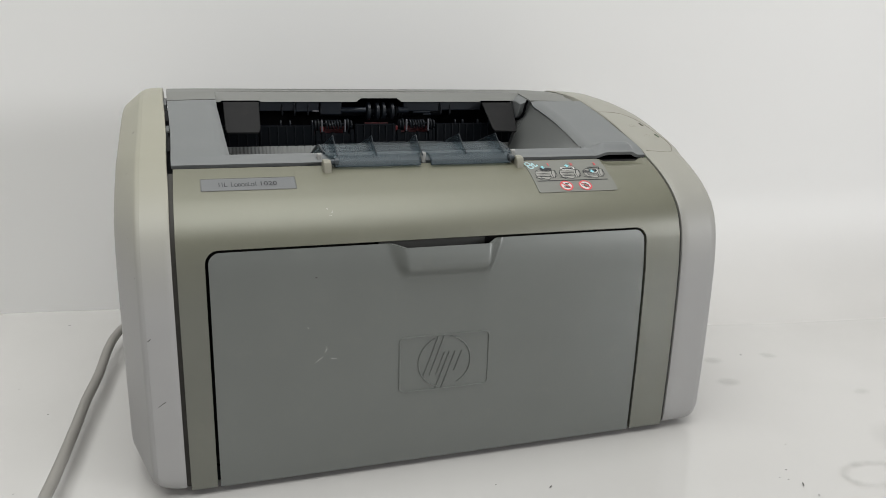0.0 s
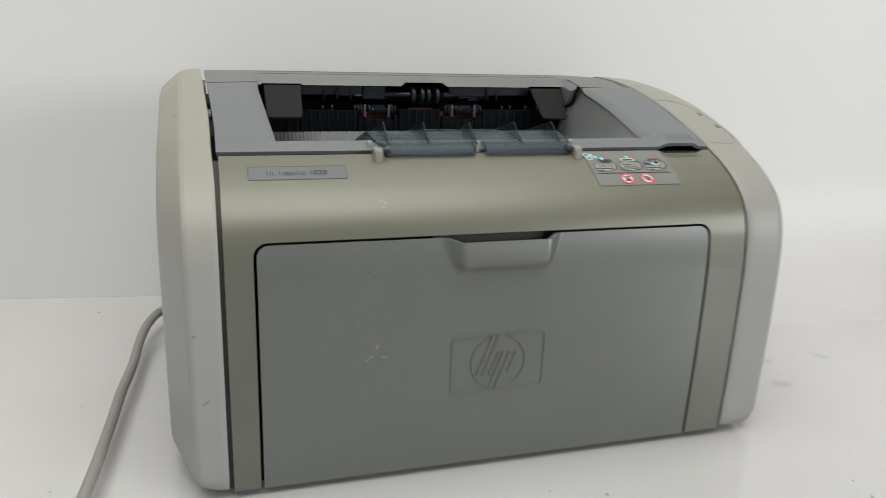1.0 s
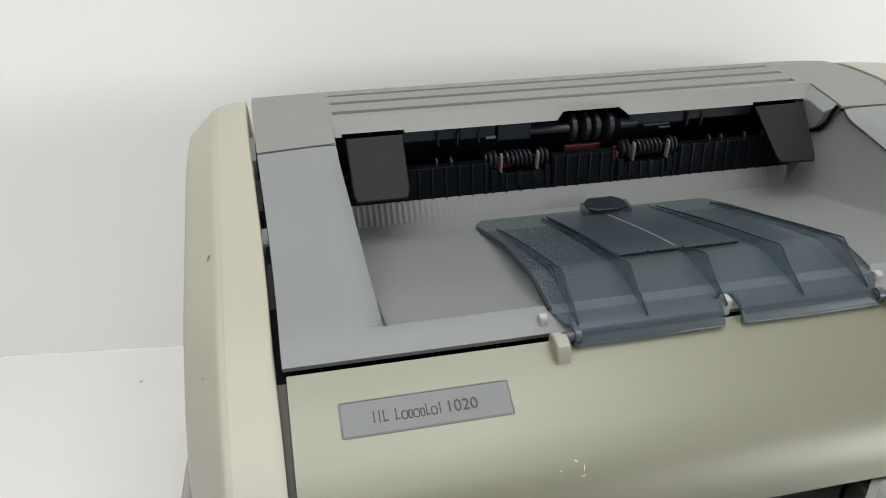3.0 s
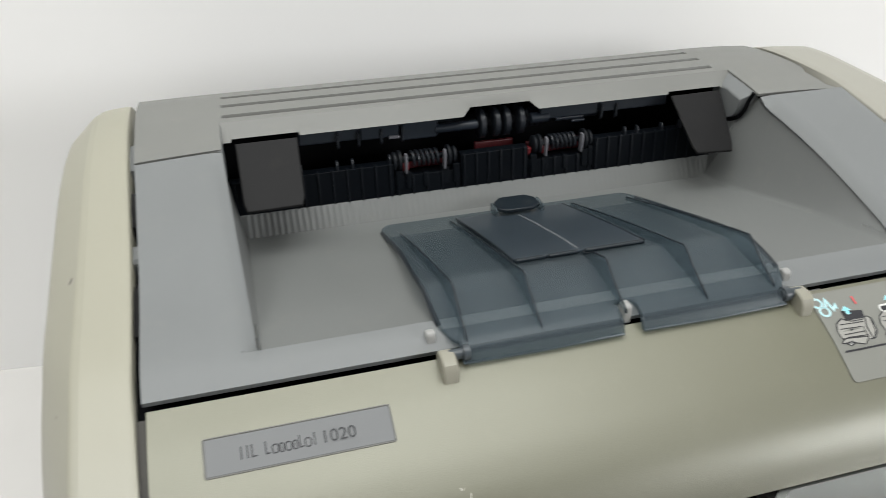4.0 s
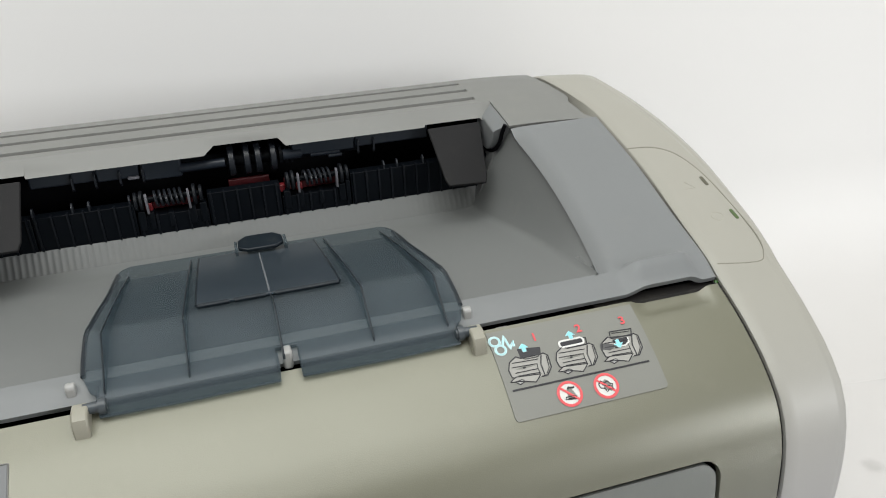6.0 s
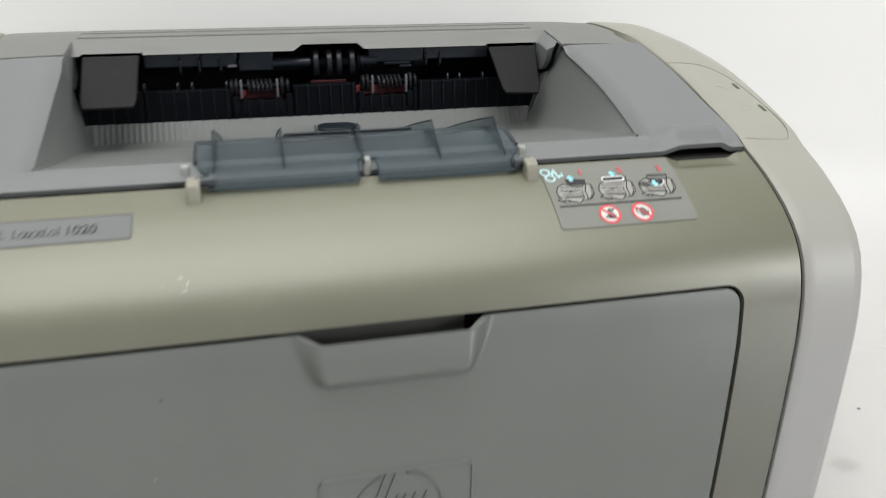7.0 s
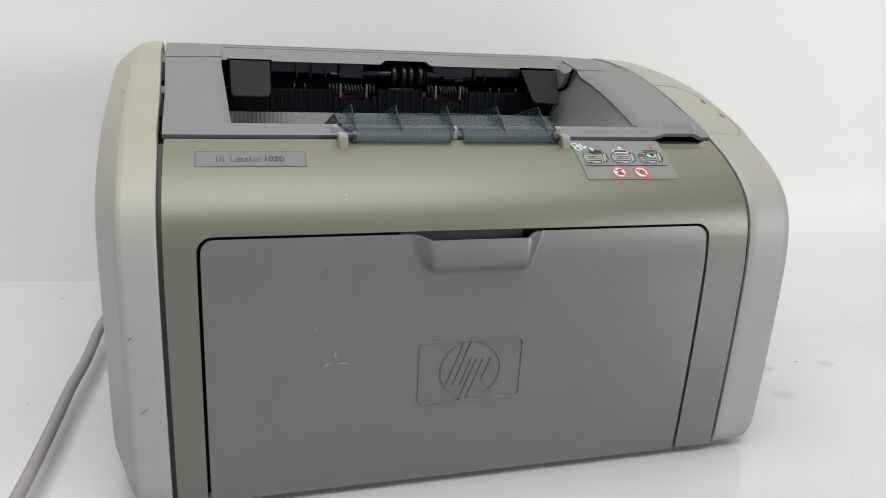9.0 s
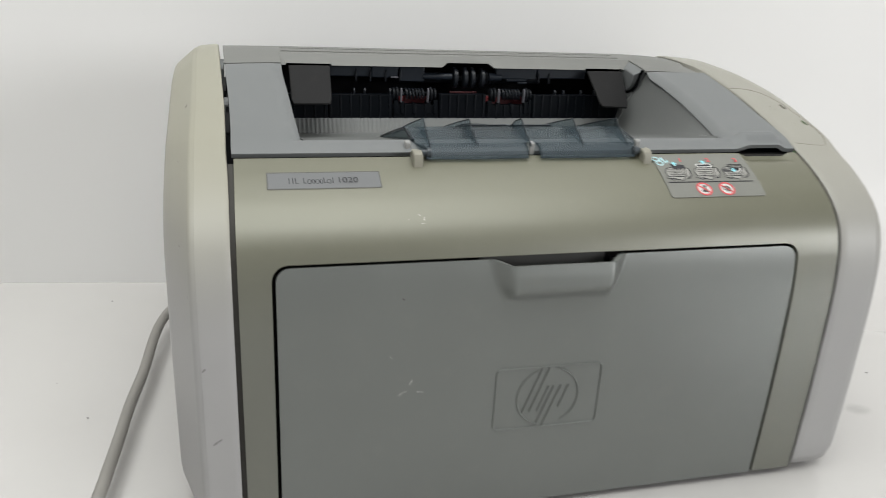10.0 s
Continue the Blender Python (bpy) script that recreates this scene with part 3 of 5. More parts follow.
def build_tray():
    bm = bmesh.new()
    # floor with side walls, curving up into the back wall
    rows = []
    for f in steps(0, 0.86, 10) + steps(0.86, 1.0, 8)[1:]:
        lift = max(0.0, (f - 0.86) / 0.14)
        y, z = TF[0] + (TB[0] - TF[0]) * f, TF[1] + (TB[1] - TF[1]) * f + 0.0022 * lift ** 2.5
        zt = on_line(s_of_y(y))[0][1] - 0.0030
        xl, xr = OL0 + (OL1 - OL0) * f, edge_r(f)
        dl, dr = 0.003 * f + 0.0006, 0.0125 * f + 0.0012
        rows.append([Vector(p) for p in ((xl - 0.0014, y, zt), (xl + dl * 0.55, y, z + (zt - z) * 0.35), (xl + dl, y, z + 0.0016), (xl + dl + 0.0008, y, z + 0.0004), (xl + dl + 0.0022, y, z), (-0.06, y, z), (0.0, y, z), (0.055, y, z), (xr - dr - 0.0030, y, z), (xr - dr - 0.0010, y, z + 0.0006), (xr - dr, y, z + 0.002), (xr - dr * 0.5, y, z + (zt - z) * 0.4), (xr + 0.0014, y, zt))])
    add_sheet(bm, rows)
    part("output_tray", bm, tray_grey, printer, "pale grey sloping output tray", sharp=40)
    # back wall with shallow upright ribs, stronger towards its ends
    bm = bmesh.new()
    cols = [(-0.1205, 0.0)]
    for i in range(86):
        x = -0.1150 + 0.0026 * i
        h = 0.00032 * (1.0 - 0.93 * smooth((i - 6) / 30) * (0.6 + 0.4 * smooth((86 - i) / 16)))
        cols += [(x, 0.0), (x + 0.0003, h), (x + 0.0011, h), (x + 0.0014, 0.0)]
    cols.append((0.1105, 0.0))
    add_sheet(bm, [[Vector((x, TB[0] - 0.0002 + 0.0060 * f - h * smooth(f / 0.12) * smooth((1.0 - f) / 0.06), TB[1] + 0.0016 + 0.0088 * f)) for x, h in cols] for f in steps(0, 0.9, 9) + [0.94, 0.97, 1.0]])
    part("tray_back", bm, tray_grey, printer, "ribbed back wall of the output tray", sharp=60)
    # the side wall goes on behind the hanging guide
    bm = bmesh.new()
    xb = OR1 - 0.0125
    add_sheet(bm, [[Vector((xb + 0.0010 * k, TB[0] - 0.0008, TB[1] + 0.0015)), Vector((xb + 0.0060, TB[0] - 0.0008, 0.1760)), Vector((OR1 + 0.0016, TB[0] - 0.0008, 0.1975))] if k == 0 else [Vector((xb + 0.0050, 0.1720, 0.1700)), Vector((xb + 0.0090, 0.1730, 0.1800)), Vector((OR1 + 0.0016, 0.1735, 0.1990))] for k in (0, 1)])
    thicken(bm, 0.0012)
    part("tray_cheek", bm, tray_grey, printer, "grey side wall beside the paper slot")


build_tray()


def lip_notch(x):
    """How far the lip over the paper slot is cut back: over the rollers and over the hanging guides."""
    return float(np.interp(x, (-0.1160, -0.1155, -0.0892, -0.0887, -0.0200, -0.0156, 0.0114, 0.0142, 0.0765, 0.0772, 0.1035, 0.1042), (0, 0.35, 0.35, 0, 0, 1, 1, 0, 0, 0.3, 0.3, 0)))


def build_rear_top():
    bm = bmesh.new()
    ys = [0.1526, 0.157, 0.161, 0.165, 0.170, 0.1745, 0.1775, 0.180]
    grooves = set()
    for g in (0.1829, 0.1940, 0.2056):
        ys += [g - 0.0018, g - 0.0014, g - 0.0006, g + 0.0008, g + 0.0013]
        grooves |= {round(g + d, 4) for d in (-0.0014, -0.0006, 0.0008)}
    ys += [0.211, 0.2155, 0.2195, 0.2225]
    xs = steps(XL, OL1, 3) + [-0.1183, -0.1177, -0.1160, -0.1155, -0.1040, -0.0892, -0.0887, -0.066, -0.043, -0.0200, -0.0156, -0.002, 0.0114, 0.0142, 0.035, 0.056, 0.0765, 0.0772, 0.090, 0.1035, 0.1042, 0.1048, OR1] + steps(OR1, XR + 0.0004, 8)[1:]

    def pt(x, y):
        if x < OL1 + 1e-6 and y < 0.1745:
            y0 = seam_y(x) + 0.0014
            y = y0 + (0.1745 - y0) * (y - ys[0]) / (0.1745 - ys[0])
        z = float(np.interp(y, LINE[40:, 0], LINE[40:, 1])) if y < 0.2145 else 0.2036 - 40.0 * (y - 0.2145) ** 2 - 0.14 * (y - 0.2145)
        if round(y, 4) in grooves and -0.1180 < x < 0.1045:
            z -= 0.0024
        # a slot is left free beside the panel
        w = min(1.0, max(0.0, (x - OR1) / (XR - OR1)))
        back = 0.0030 * smooth((x - 0.1400) / 0.008) * smooth((y - 0.1535) / 0.0015) * smooth((0.1760 - y) / 0.006)
        return set_margins(Vector((x - back, y, z - 0.0014 * w * w)), OL1, OR1)

    def inner(x):
        return OL1 < x < OR1

    grid = {}
    for i, y in enumerate(ys):
        for j, x in enumerate(xs):
            grid[i, j] = bm.verts.new(pt(x, y))
    first = next(i for i, y in enumerate(ys) if y > 0.1770)
    for i in range(len(ys) - 1):
        for j in range(len(xs) - 1):
            if i < first and inner((xs[j] + xs[j + 1]) / 2):
                continue
            bm.faces.new((grid[i, j], grid[i, j + 1], grid[i + 1, j + 1], grid[i + 1, j]))
    # the edge bends down into a sloping lip over the paper slot
    rows = []
    for j, x in enumerate(xs):
        if OL1 - 1e-6 <= x <= OR1 + 1e-6:
            k = lip_notch(x)
            a, b = Vector((x, 0.1765, 0.2034)), Vector((x, 0.1700 + 0.0046 * k, 0.1984 + 0.0022 * k))
            rows.append([grid[first, j]] + [bm.verts.new(p) for p in (a, a.lerp(b, 0.5), b, b + Vector((0, 0.003, -0.0005)))])
    for p, q in zip(rows, rows[1:]):
        for n in range(len(p) - 1):
            bm.faces.new((p[n], q[n], q[n + 1], p[n + 1]))
    bmesh.ops.delete(bm, geom=[v for v in bm.verts if not v.link_faces], context="VERTS")
    thicken(bm, 0.0012)
    part("rear_top_cover", bm, rear_grey, printer, "grey rear top cover with three long grooves", bevel=0.0004, sharp=24)
    bm = bmesh.new()
    add_prism(bm, [(OL1 + 0.0002, y, z) for y, z in ((0.1562, 0.2012), (0.1770, 0.2036), (0.1775, 0.188), (0.168, 0.184), (0.158, 0.188))], (-0.0018, 0, 0))
    part("slot_cheek", bm, cover_grey, printer, "grey cheek beside the paper slot", bevel=0.0004)
    bm = bmesh.new()
    arc = [(0.1672 + 0.0108 * math.cos(a), 0.1968 + 0.0108 * math.sin(a)) for a in [radians(-20 - 155 * k / 10) for k in range(11)]]
    lobe = [(OR1 - 0.0062, [(0.1562, 0.1975), (0.1672, 0.1992), (0.1776, 0.1990)]), (OR1 - 0.0054, [(0.1560, 0.1982), (0.1672, 0.2000), (0.1776, 0.2000)]), (OR1 + 0.0002, [(0.1548, 0.2008), (0.1672, 0.2024), (0.1776, 0.2036)]), (OR1 + 0.0016, [(0.1546, 0.2006), (0.1672, 0.2020), (0.1776, 0.2030)])]
    grid = add_sheet(bm, [[Vector((x, y, z)) for y, z in top + arc] for x, top in lobe], wrap=True)
    bm.faces.new(grid[0][::-1])
    bm.faces.new(grid[-1])
    bmesh.ops.recalc_face_normals(bm, faces=bm.faces)
    part("hinge_lobe", bm, cover_grey, printer, "rounded grey hinge lobe at the tray wall", bevel=0.0004)


build_rear_top()

# curved dark gap of the hinge in the tray's side wall
bm = bmesh.new()
add_tube(bm, [(0.1052 + 0.0030 * k / 12, 0.1672 + 0.0118 * math.cos(a), 0.1968 + 0.0118 * math.sin(a)) for k, a in enumerate([radians(-60 - 120 * k / 12) for k in range(13)])] + [(0.1092, 0.1542, 0.2010)], 0.0009, 8)
part("hinge_gap", bm, black, printer)

# ---- paper slot ----
bm = bmesh.new()
add_box(bm, -0.1225, 0.1135, 0.2000, 0.2035, 0.150, 0.2000)
part("slot_back", bm, black, printer, "black back of the paper slot")
bm = bmesh.new()
add_box(bm, -0.1225, 0.1135, 0.1690, 0.2000, 0.1620, 0.1666)
part("slot_floor", bm, black, printer)
for xa, xb in ((-0.1224, -0.1206), (0.1118, 0.1135)):
    bm = bmesh.new()
    add_box(bm, xa, xb, 0.158, 0.2, 0.166, 0.199)
    part("slot_side", bm, black, printer)


def build_slot_inside():
    deep = pose(0, 0.003, 0)
    # lower comb, lower where the springs sit, with upright ribs over its whole face
    for xa, xb, zt in ((-0.1190, -0.0910, 0.1815), (-0.0910, -0.0512, 0.1815), (-0.0512, -0.0218, 0.1755), (-0.0218, 0.0095, 0.1820), (0.0095, 0.0405, 0.1755), (0.0405, 0.1080, 0.1820)):
        bm = bmesh.new()
        add_prism(bm, [(xa + 0.0002, 0.1638, 0.1668), (xa + 0.0002, 0.1650, zt), (xa + 0.0002, 0.1700, zt), (xa + 0.0002, 0.1700, 0.1668)], (xb - xa - 0.0004, 0, 0))
        comb = part("paper_comb", bm, comb_black, printer, "blue-black ribbed plastic paper comb", bevel=0.0003, at=deep)
        n = max(2, round((xb - xa) / 0.0054))
        for i in range(n):
            x = xa + 0.0012 + (xb - xa - 0.0034) * i / (n - 1)
            bm = bmesh.new()
            add_prism(bm, [(x, 0.1633, 0.1672), (x, 0.1641, zt - 0.0004), (x, 0.1645, zt + 0.0006), (x, 0.1662, zt + 0.0006), (x, 0.1660, zt - 0.0020), (x, 0.1646, 0.1672)], (0.0008, 0, 0))
            part("rib", bm, comb_edge, comb)
    # small steps in the low stretches that carry the springs
    for x, w, z in ((-0.0505, 0.0030, 0.1780), (-0.0462, 0.0022, 0.1772), (-0.0385, 0.0020, 0.1762), (-0.0300, 0.0030, 0.1776), (-0.0252, 0.0028, 0.1784), (0.0105, 0.0030, 0.1780), (0.0170, 0.0022, 0.1774), (0.0260, 0.0020, 0.1762), (0.0350, 0.0030, 0.1778), (0.0382, 0.0020, 0.1790)):
        bm = bmesh.new()
        add_prism(bm, [(x, 0.1632, 0.1700), (x, 0.1646, z), (x, 0.1690, z), (x, 0.1690, 0.1700)], (w, 0, 0))
        part("spring_seat", bm, comb_black, printer, bevel=0.0003, at=deep)
    # thin upright fingers behind the comb
    for x in (-0.0905, -0.0755, -0.0690, -0.0532, 0.0560, 0.0622, 0.0745, 0.0840):
        bm = bmesh.new()
        add_prism(bm, [(x, 0.1656, 0.1800), (x, 0.1652, 0.1838), (x, 0.1662, 0.1852), (x, 0.1680, 0.1852), (x, 0.1685, 0.1800)], (0.0009, 0, 0))
        part("finger", bm, finger_grey, printer, bevel=0.0002, at=deep)
    # hanging upper guide and its fingers
    for xa, xb, y, z0 in ((-0.0895, -0.0640, 0.1722, 0.1912), (-0.0638, -0.0470, 0.1716, 0.1908), (-0.0458, -0.0300, 0.1722, 0.1885), (0.0170, 0.0450, 0.1722, 0.1908), (0.0452, 0.0790, 0.1716, 0.1916)):
        bm = bmesh.new()
        add_box(bm, xa, xb, y, y + 0.0030, z0, 0.2000)
        part("upper_guide", bm, guide_blue, printer, "blue-black upper paper guide", bevel=0.0007, at=deep)
    for x in (-0.0738, -0.0650, -0.0553, -0.0462, 0.0458, 0.0530):
        bm = bmesh.new()
        add_prism(bm, [(x, 0.1706, 0.1895), (x, 0.1706, 0.1945), (x, 0.1722, 0.1960), (x, 0.1722, 0.1880)], (0.0010, 0, 0))
        part("finger", bm, finger_grey, printer, bevel=0.0002, at=deep)
    bm = bmesh.new()
    add_box(bm, -0.0518, -0.0472, 0.1700, 0.1716, 0.1908, 0.1920)
    part("clip", bm, steel, printer, "bright metal clip", bevel=0.0003, at=deep)
    for xa, xb, r, z in ((-0.0310, -0.0120, 0.0020, 0.1918), (0.0130, 0.0210, 0.0024, 0.1918), (0.0250, 0.0380, 0.0011, 0.1902), (0.0330, 0.0390, 0.0008, 0.1884)):
        bm = bmesh.new()
        add_tube(bm, [(xa, 0.1735, z), (xb, 0.1735, z)], r, 12)
        part("guide_pin", bm, guide_blue, printer, "blue-black guide pin", at=deep)
    # exit shaft with rollers
    bm = bmesh.new()
    add_tube(bm, [(-0.0480, 0.1810, 0.1900), (0.0480, 0.1810, 0.1900)], 0.0034, 16)
    part("exit_shaft", bm, roller_rubber, printer, "dark exit roller shaft", at=deep)
    for x in (-0.0092, -0.0026, 0.0022, 0.0088):
        bm = bmesh.new()
        add_tube(bm, [(x - 0.0014, 0.1775, 0.1905), (x - 0.0010, 0.1775, 0.1905), (x + 0.0010, 0.1775, 0.1905), (x + 0.0014, 0.1775, 0.1905)], [0.0058, 0.0066, 0.0066, 0.0058], 24)
        part("exit_roller", bm, finger_grey, printer, "grey rubber exit roller", at=deep)
    for x in (0.0122, 0.0146, 0.0168):
        bm = bmesh.new()
        add_tube(bm, [(x - 0.0007, 0.1785, 0.1905), (x + 0.0007, 0.1785, 0.1905)], 0.0044, 18)
        part("collar", bm, roller_rubber, printer, at=deep)
    # two spring sets below
    for x0 in (-0.0505, 0.0130):
        bm = bmesh.new()
        pts = [(x0 + 0.0072 + 0.0125 * k / 72, 0.1682 + 0.0031 * math.cos(2 * math.pi * k / 12), 0.1818 + 0.0031 * math.sin(2 * math.pi * k / 12)) for k in range(73)]
        add_tube(bm, pts, 0.0006, 6)
        part("spring", bm, finger_grey, printer, "dark coil spring", at=deep)
        bm = bmesh.new()
        add_tube(bm, [(x0, 0.1682, 0.1818), (x0 + 0.0270, 0.1682, 0.1818)], 0.0013, 10)
        part("spring_pin", bm, comb_black, printer, at=deep)
        for dx, r in ((0.0000, 0.0040), (0.0022, 0.0044), (0.0238, 0.0046), (0.0264, 0.0036)):
            bm = bmesh.new()
            add_tube(bm, [(x0 + dx - 0.0008, 0.1682, 0.1815), (x0 + dx - 0.0005, 0.1682, 0.1815), (x0 + dx + 0.0005, 0.1682, 0.1815), (x0 + dx + 0.0008, 0.1682, 0.1815)], [r - 0.0005, r, r, r - 0.0005], 20)
            part("star_wheel", bm, roller_rubber, printer, "small dark pressure wheel", at=deep)
        for dx in (0.0044, 0.0214):
            bm = bmesh.new()
            add_prism(bm, [(x0 + dx - 0.0005, y, z) for y, z in ((0.1636, 0.1770), (0.1628, 0.1835), (0.1636, 0.1858), (0.1656, 0.1858), (0.1660, 0.1770))], (0.0010, 0, 0))
            part("wheel_tab", bm, steel, printer, "bright worn tab", bevel=0.0002, at=deep)
        for dx in (-0.0030, 0.0046):
            bm = bmesh.new()
            add_box(bm, x0 + dx - 0.0012, x0 + dx + 0.0016, 0.1668, 0.1698, 0.1768, 0.1804)
            part("red_tab", bm, red_plastic, printer, "red plastic tab behind the wheels", bevel=0.0004, at=deep)
        bm = bmesh.new()
        add_box(bm, x0 - 0.0010, x0 + 0.0250, 0.1745, 0.1760, 0.1740, 0.1800)
        part("red_strip", bm, red_dim, printer, "dark red plastic strip behind the springs", bevel=0.0004, at=deep)
    bm = bmesh.new()
    add_box(bm, -0.0120, 0.0060, 0.1755, 0.1775, 0.1780, 0.1822)
    part("red_strip", bm, red_dim, printer, "dark red plastic strip behind the comb", bevel=0.0004, at=deep)


build_slot_inside()


def build_guide_flap(tl, tr, br, bl, label):
    tl, tr, br, bl = map(Vector, (tl, tr, br, bl))
    bm = bmesh.new()
    rows = []
    for f in steps(0, 1, 8):
        a, b = tl.lerp(bl, f), tr.lerp(br, f)
        c = 0.0
        if f > 0.9:
            c = 0.05 * ((f - 0.9) / 0.1) ** 2
        rows.append([a.lerp(b, c + (1 - 2 * c) * k / 4) for k in range(5)])
    add_sheet(bm, rows)
    thicken(bm, 0.0014)
    part("guide_flap", bm, guide_grey, printer, label, bevel=0.0005)


build_guide_flap((-0.1145, 0.1675, 0.1988), (-0.0902, 0.1677, 0.1988), (-0.0912, 0.1440, 0.1804), (-0.1145, 0.1432, 0.1804), "dark grey hanging paper guide flap")
build_guide_flap((0.0776, 0.1692, 0.1980), (0.1030, 0.1700, 0.1980), (0.0985, 0.1455, 0.1786), (0.0795, 0.1458, 0.1794), "dark grey hanging paper guide flap with slanted edge")

# ---- smoked output flap ----
FLAP = [(0.0429, 0.1738), (0.0436, 0.1750), (0.0452, 0.1774), (0.0468, 0.1788), (0.0520, 0.1797), (0.0600, 0.1808), (0.0700, 0.1820), (0.0750, 0.1822), (0.0790, 0.1812), (0.0830, 0.1798), (0.1000, 0.1754), (0.1250, 0.1681), (0.1500, 0.1602), (0.1650, 0.1572)]


def flap_z(y):
    return float(np.interp(y, [p[0] for p in FLAP], [p[1] for p in FLAP]))


def build_flap():
    FL, FR = -0.0600, 0.0530
    bm = bmesh.new()
    ys = [0.0429, 0.0436, 0.0452, 0.0468, 0.0495, 0.0520, 0.0560, 0.0600, 0.0650, 0.0700, 0.0730, 0.0750, 0.0770, 0.0790, 0.0810, 0.0830, 0.0860, 0.0900, 0.1000, 0.1125, 0.1250, 0.1400, 0.1490] + [0.1490 + 0.0120 * math.sin(math.pi / 2 * k / 7) for k in range(1, 8)]
    rows = []
    for y in ys:
        c = 0.0
        if y > 0.1490:
            c = 0.015 * (1 - math.sqrt(max(0.0, 1 - ((y - 0.1490) / 0.0121) ** 2)))
        if y < 0.0475:
            c = 0.0022
        c -= 0.0028 * smooth((y - 0.048) / 0.010) * smooth((0.125 - y) / 0.05)
        l, r = FL + c - 0.0016 * smooth((y - 0.06) / 0.09), FR - c + 0.0016 * smooth((y - 0.06) / 0.09)
        rows.append([Vector((x, y, flap_z(y))) for x in [l, l + 0.0015] + steps(l + 0.006, -0.0067, 5) + [-0.0064, 0.0002] + steps(0.0005, r - 0.006, 5) + [r - 0.0015, r]])
    grid = [[bm.verts.new(p) for p in row] for row in rows]
    for i in range(len(rows) - 1):
        for j in range(len(rows[0]) - 1):
            if ys[i + 1] < 0.0525 and 7 <= j <= 8:
                continue
            bm.faces.new((grid[i][j], grid[i][j + 1], grid[i + 1][j + 1], grid[i + 1][j]))
    bmesh.ops.delete(bm, geom=[v for v in bm.verts if not v.link_faces], context="VERTS")
    thicken(bm, 0.0016)
    flap = part("output_flap", bm, smoke, printer, "smoked grey translucent output support flap", bevel=0.0005)
    # raised rim along the two sides, its dark colour imitating internal reflection
    for s, x0 in ((1, FL), (-1, FR)):
        bm = bmesh.new()
        add_tube(bm, [(x0 + s * (0.0004 - 0.0016 * smooth((y - 0.06) / 0.09) - 0.0028 * smooth((y - 0.048) / 0.010) * smooth((0.125 - y) / 0.05)), y, flap_z(y) - 0.0006) for y in steps(0.056, 0.149, 16)], 0.0008, 8)
        part("edge_bead", bm, smoke_dark, flap)
    for xa, xb in ((FL + 0.0022, -0.0065), (0.0004, FR - 0.0022)):
        bm = bmesh.new()
        add_tube(bm, [(xa, 0.0500, flap_z(0.0500)), (xa, 0.0452, flap_z(0.0452)), (xa, 0.0430, 0.1740), (0.5 * (xa + xb), 0.0428, 0.1737), (xb, 0.0430, 0.1740), (xb, 0.0452, flap_z(0.0452)), (xb, 0.0500, flap_z(0.0500))], 0.0005, 6)
        part("lip_edge", bm, smoke, flap)
    # ribs
    for x, y_back, tip in ((-0.0557, 0.138, 0.1889), (-0.0322, 0.148, 0.1884), (-0.0044, 0.080, 0.1886), (0.0237, 0.150, 0.1888), (0.0480, 0.146, 0.1889)):
        bm = bmesh.new()
        y_tip = 0.0635
        out = [(y_tip, tip), (y_tip - 0.0022, tip - 0.0012), (y_tip - 0.0062, tip - 0.0042), (0.0475, flap_z(0.0475) + 0.0006), (0.0470, flap_z(0.0470) - 0.0004)]
        out += [(y, flap_z(y) - 0.0004) for y in steps(0.052, y_back, 12)]
        yb = min(y_back, 0.112)
        out += [(y_back, flap_z(y_back) + 0.0008), (yb - 0.002, flap_z(yb) + (0.0026 if y_back > 0.1 else 0.001)), (0.5 * (yb + y_tip), 0.5 * (flap_z(yb) + tip) + 0.0012)]
        add_prism(bm, [(x - 0.0004, y, z) for y, z in out], (0.0008, 0, 0))
        rib = part("rib", bm, smoke_clear, flap)
        # dark line on the rib's crest, drawn in for the edge's internal reflection
        bm = bmesh.new()
        add_tube(bm, [(x, y, z + 0.0001) for y, z in (out[4], out[3], out[2], out[1], out[0], out[-1], out[-2], out[-3])], 0.00030, 6)
        part("rib_edge", bm, smoke_dark, rib)
    # inset lid between the middle ribs
    bm = bmesh.new()
    rows = []
    for y in steps(0.0815, 0.1500, 10):
        rows.append([Vector((x, y, flap_z(y) + 0.0012)) for x in (-0.0290, -0.0285, -0.016, -0.004, 0.008, 0.0190, 0.0195)])
    add_sheet(bm, rows)
    thicken(bm, 0.0010)
    lid = part("flap_lid", bm, plastic("smoked_lid_plastic", (0.027, 0.037, 0.047), 0.30, soil=0.0, vary=0.05, spec=0.3), flap, "inset lid of the smoked flap", bevel=0.0003)
    bm = bmesh.new()
    add_tube(bm, [(-0.0046, y, flap_z(y) + 0.0012) for y in steps(0.083, 0.140, 8)], 0.0004, 6)
    part("seam_line", bm, ink("seam_grey", (0.13, 0.14, 0.15)), lid, "pale moulding line")
    for xa, xb in ((-0.0285, -0.0180), (-0.0165, -0.0060), (-0.0030, 0.0190)):
        bm = bmesh.new()
        add_box(bm, xa, xb, 0.0800, 0.0818, flap_z(0.081) + 0.0003, flap_z(0.081) + 0.0014)
        part("lid_hinge", bm, smoke_dark, lid, bevel=0.0003)
    for x in (-0.0290, 0.0195):
        bm = bmesh.new()
        add_tube(bm, [(x, y, flap_z(y) + 0.0011) for y in steps(0.0815, 0.1500, 10)], 0.0004, 6)
        part("lid_edge", bm, smoke_dark, lid)
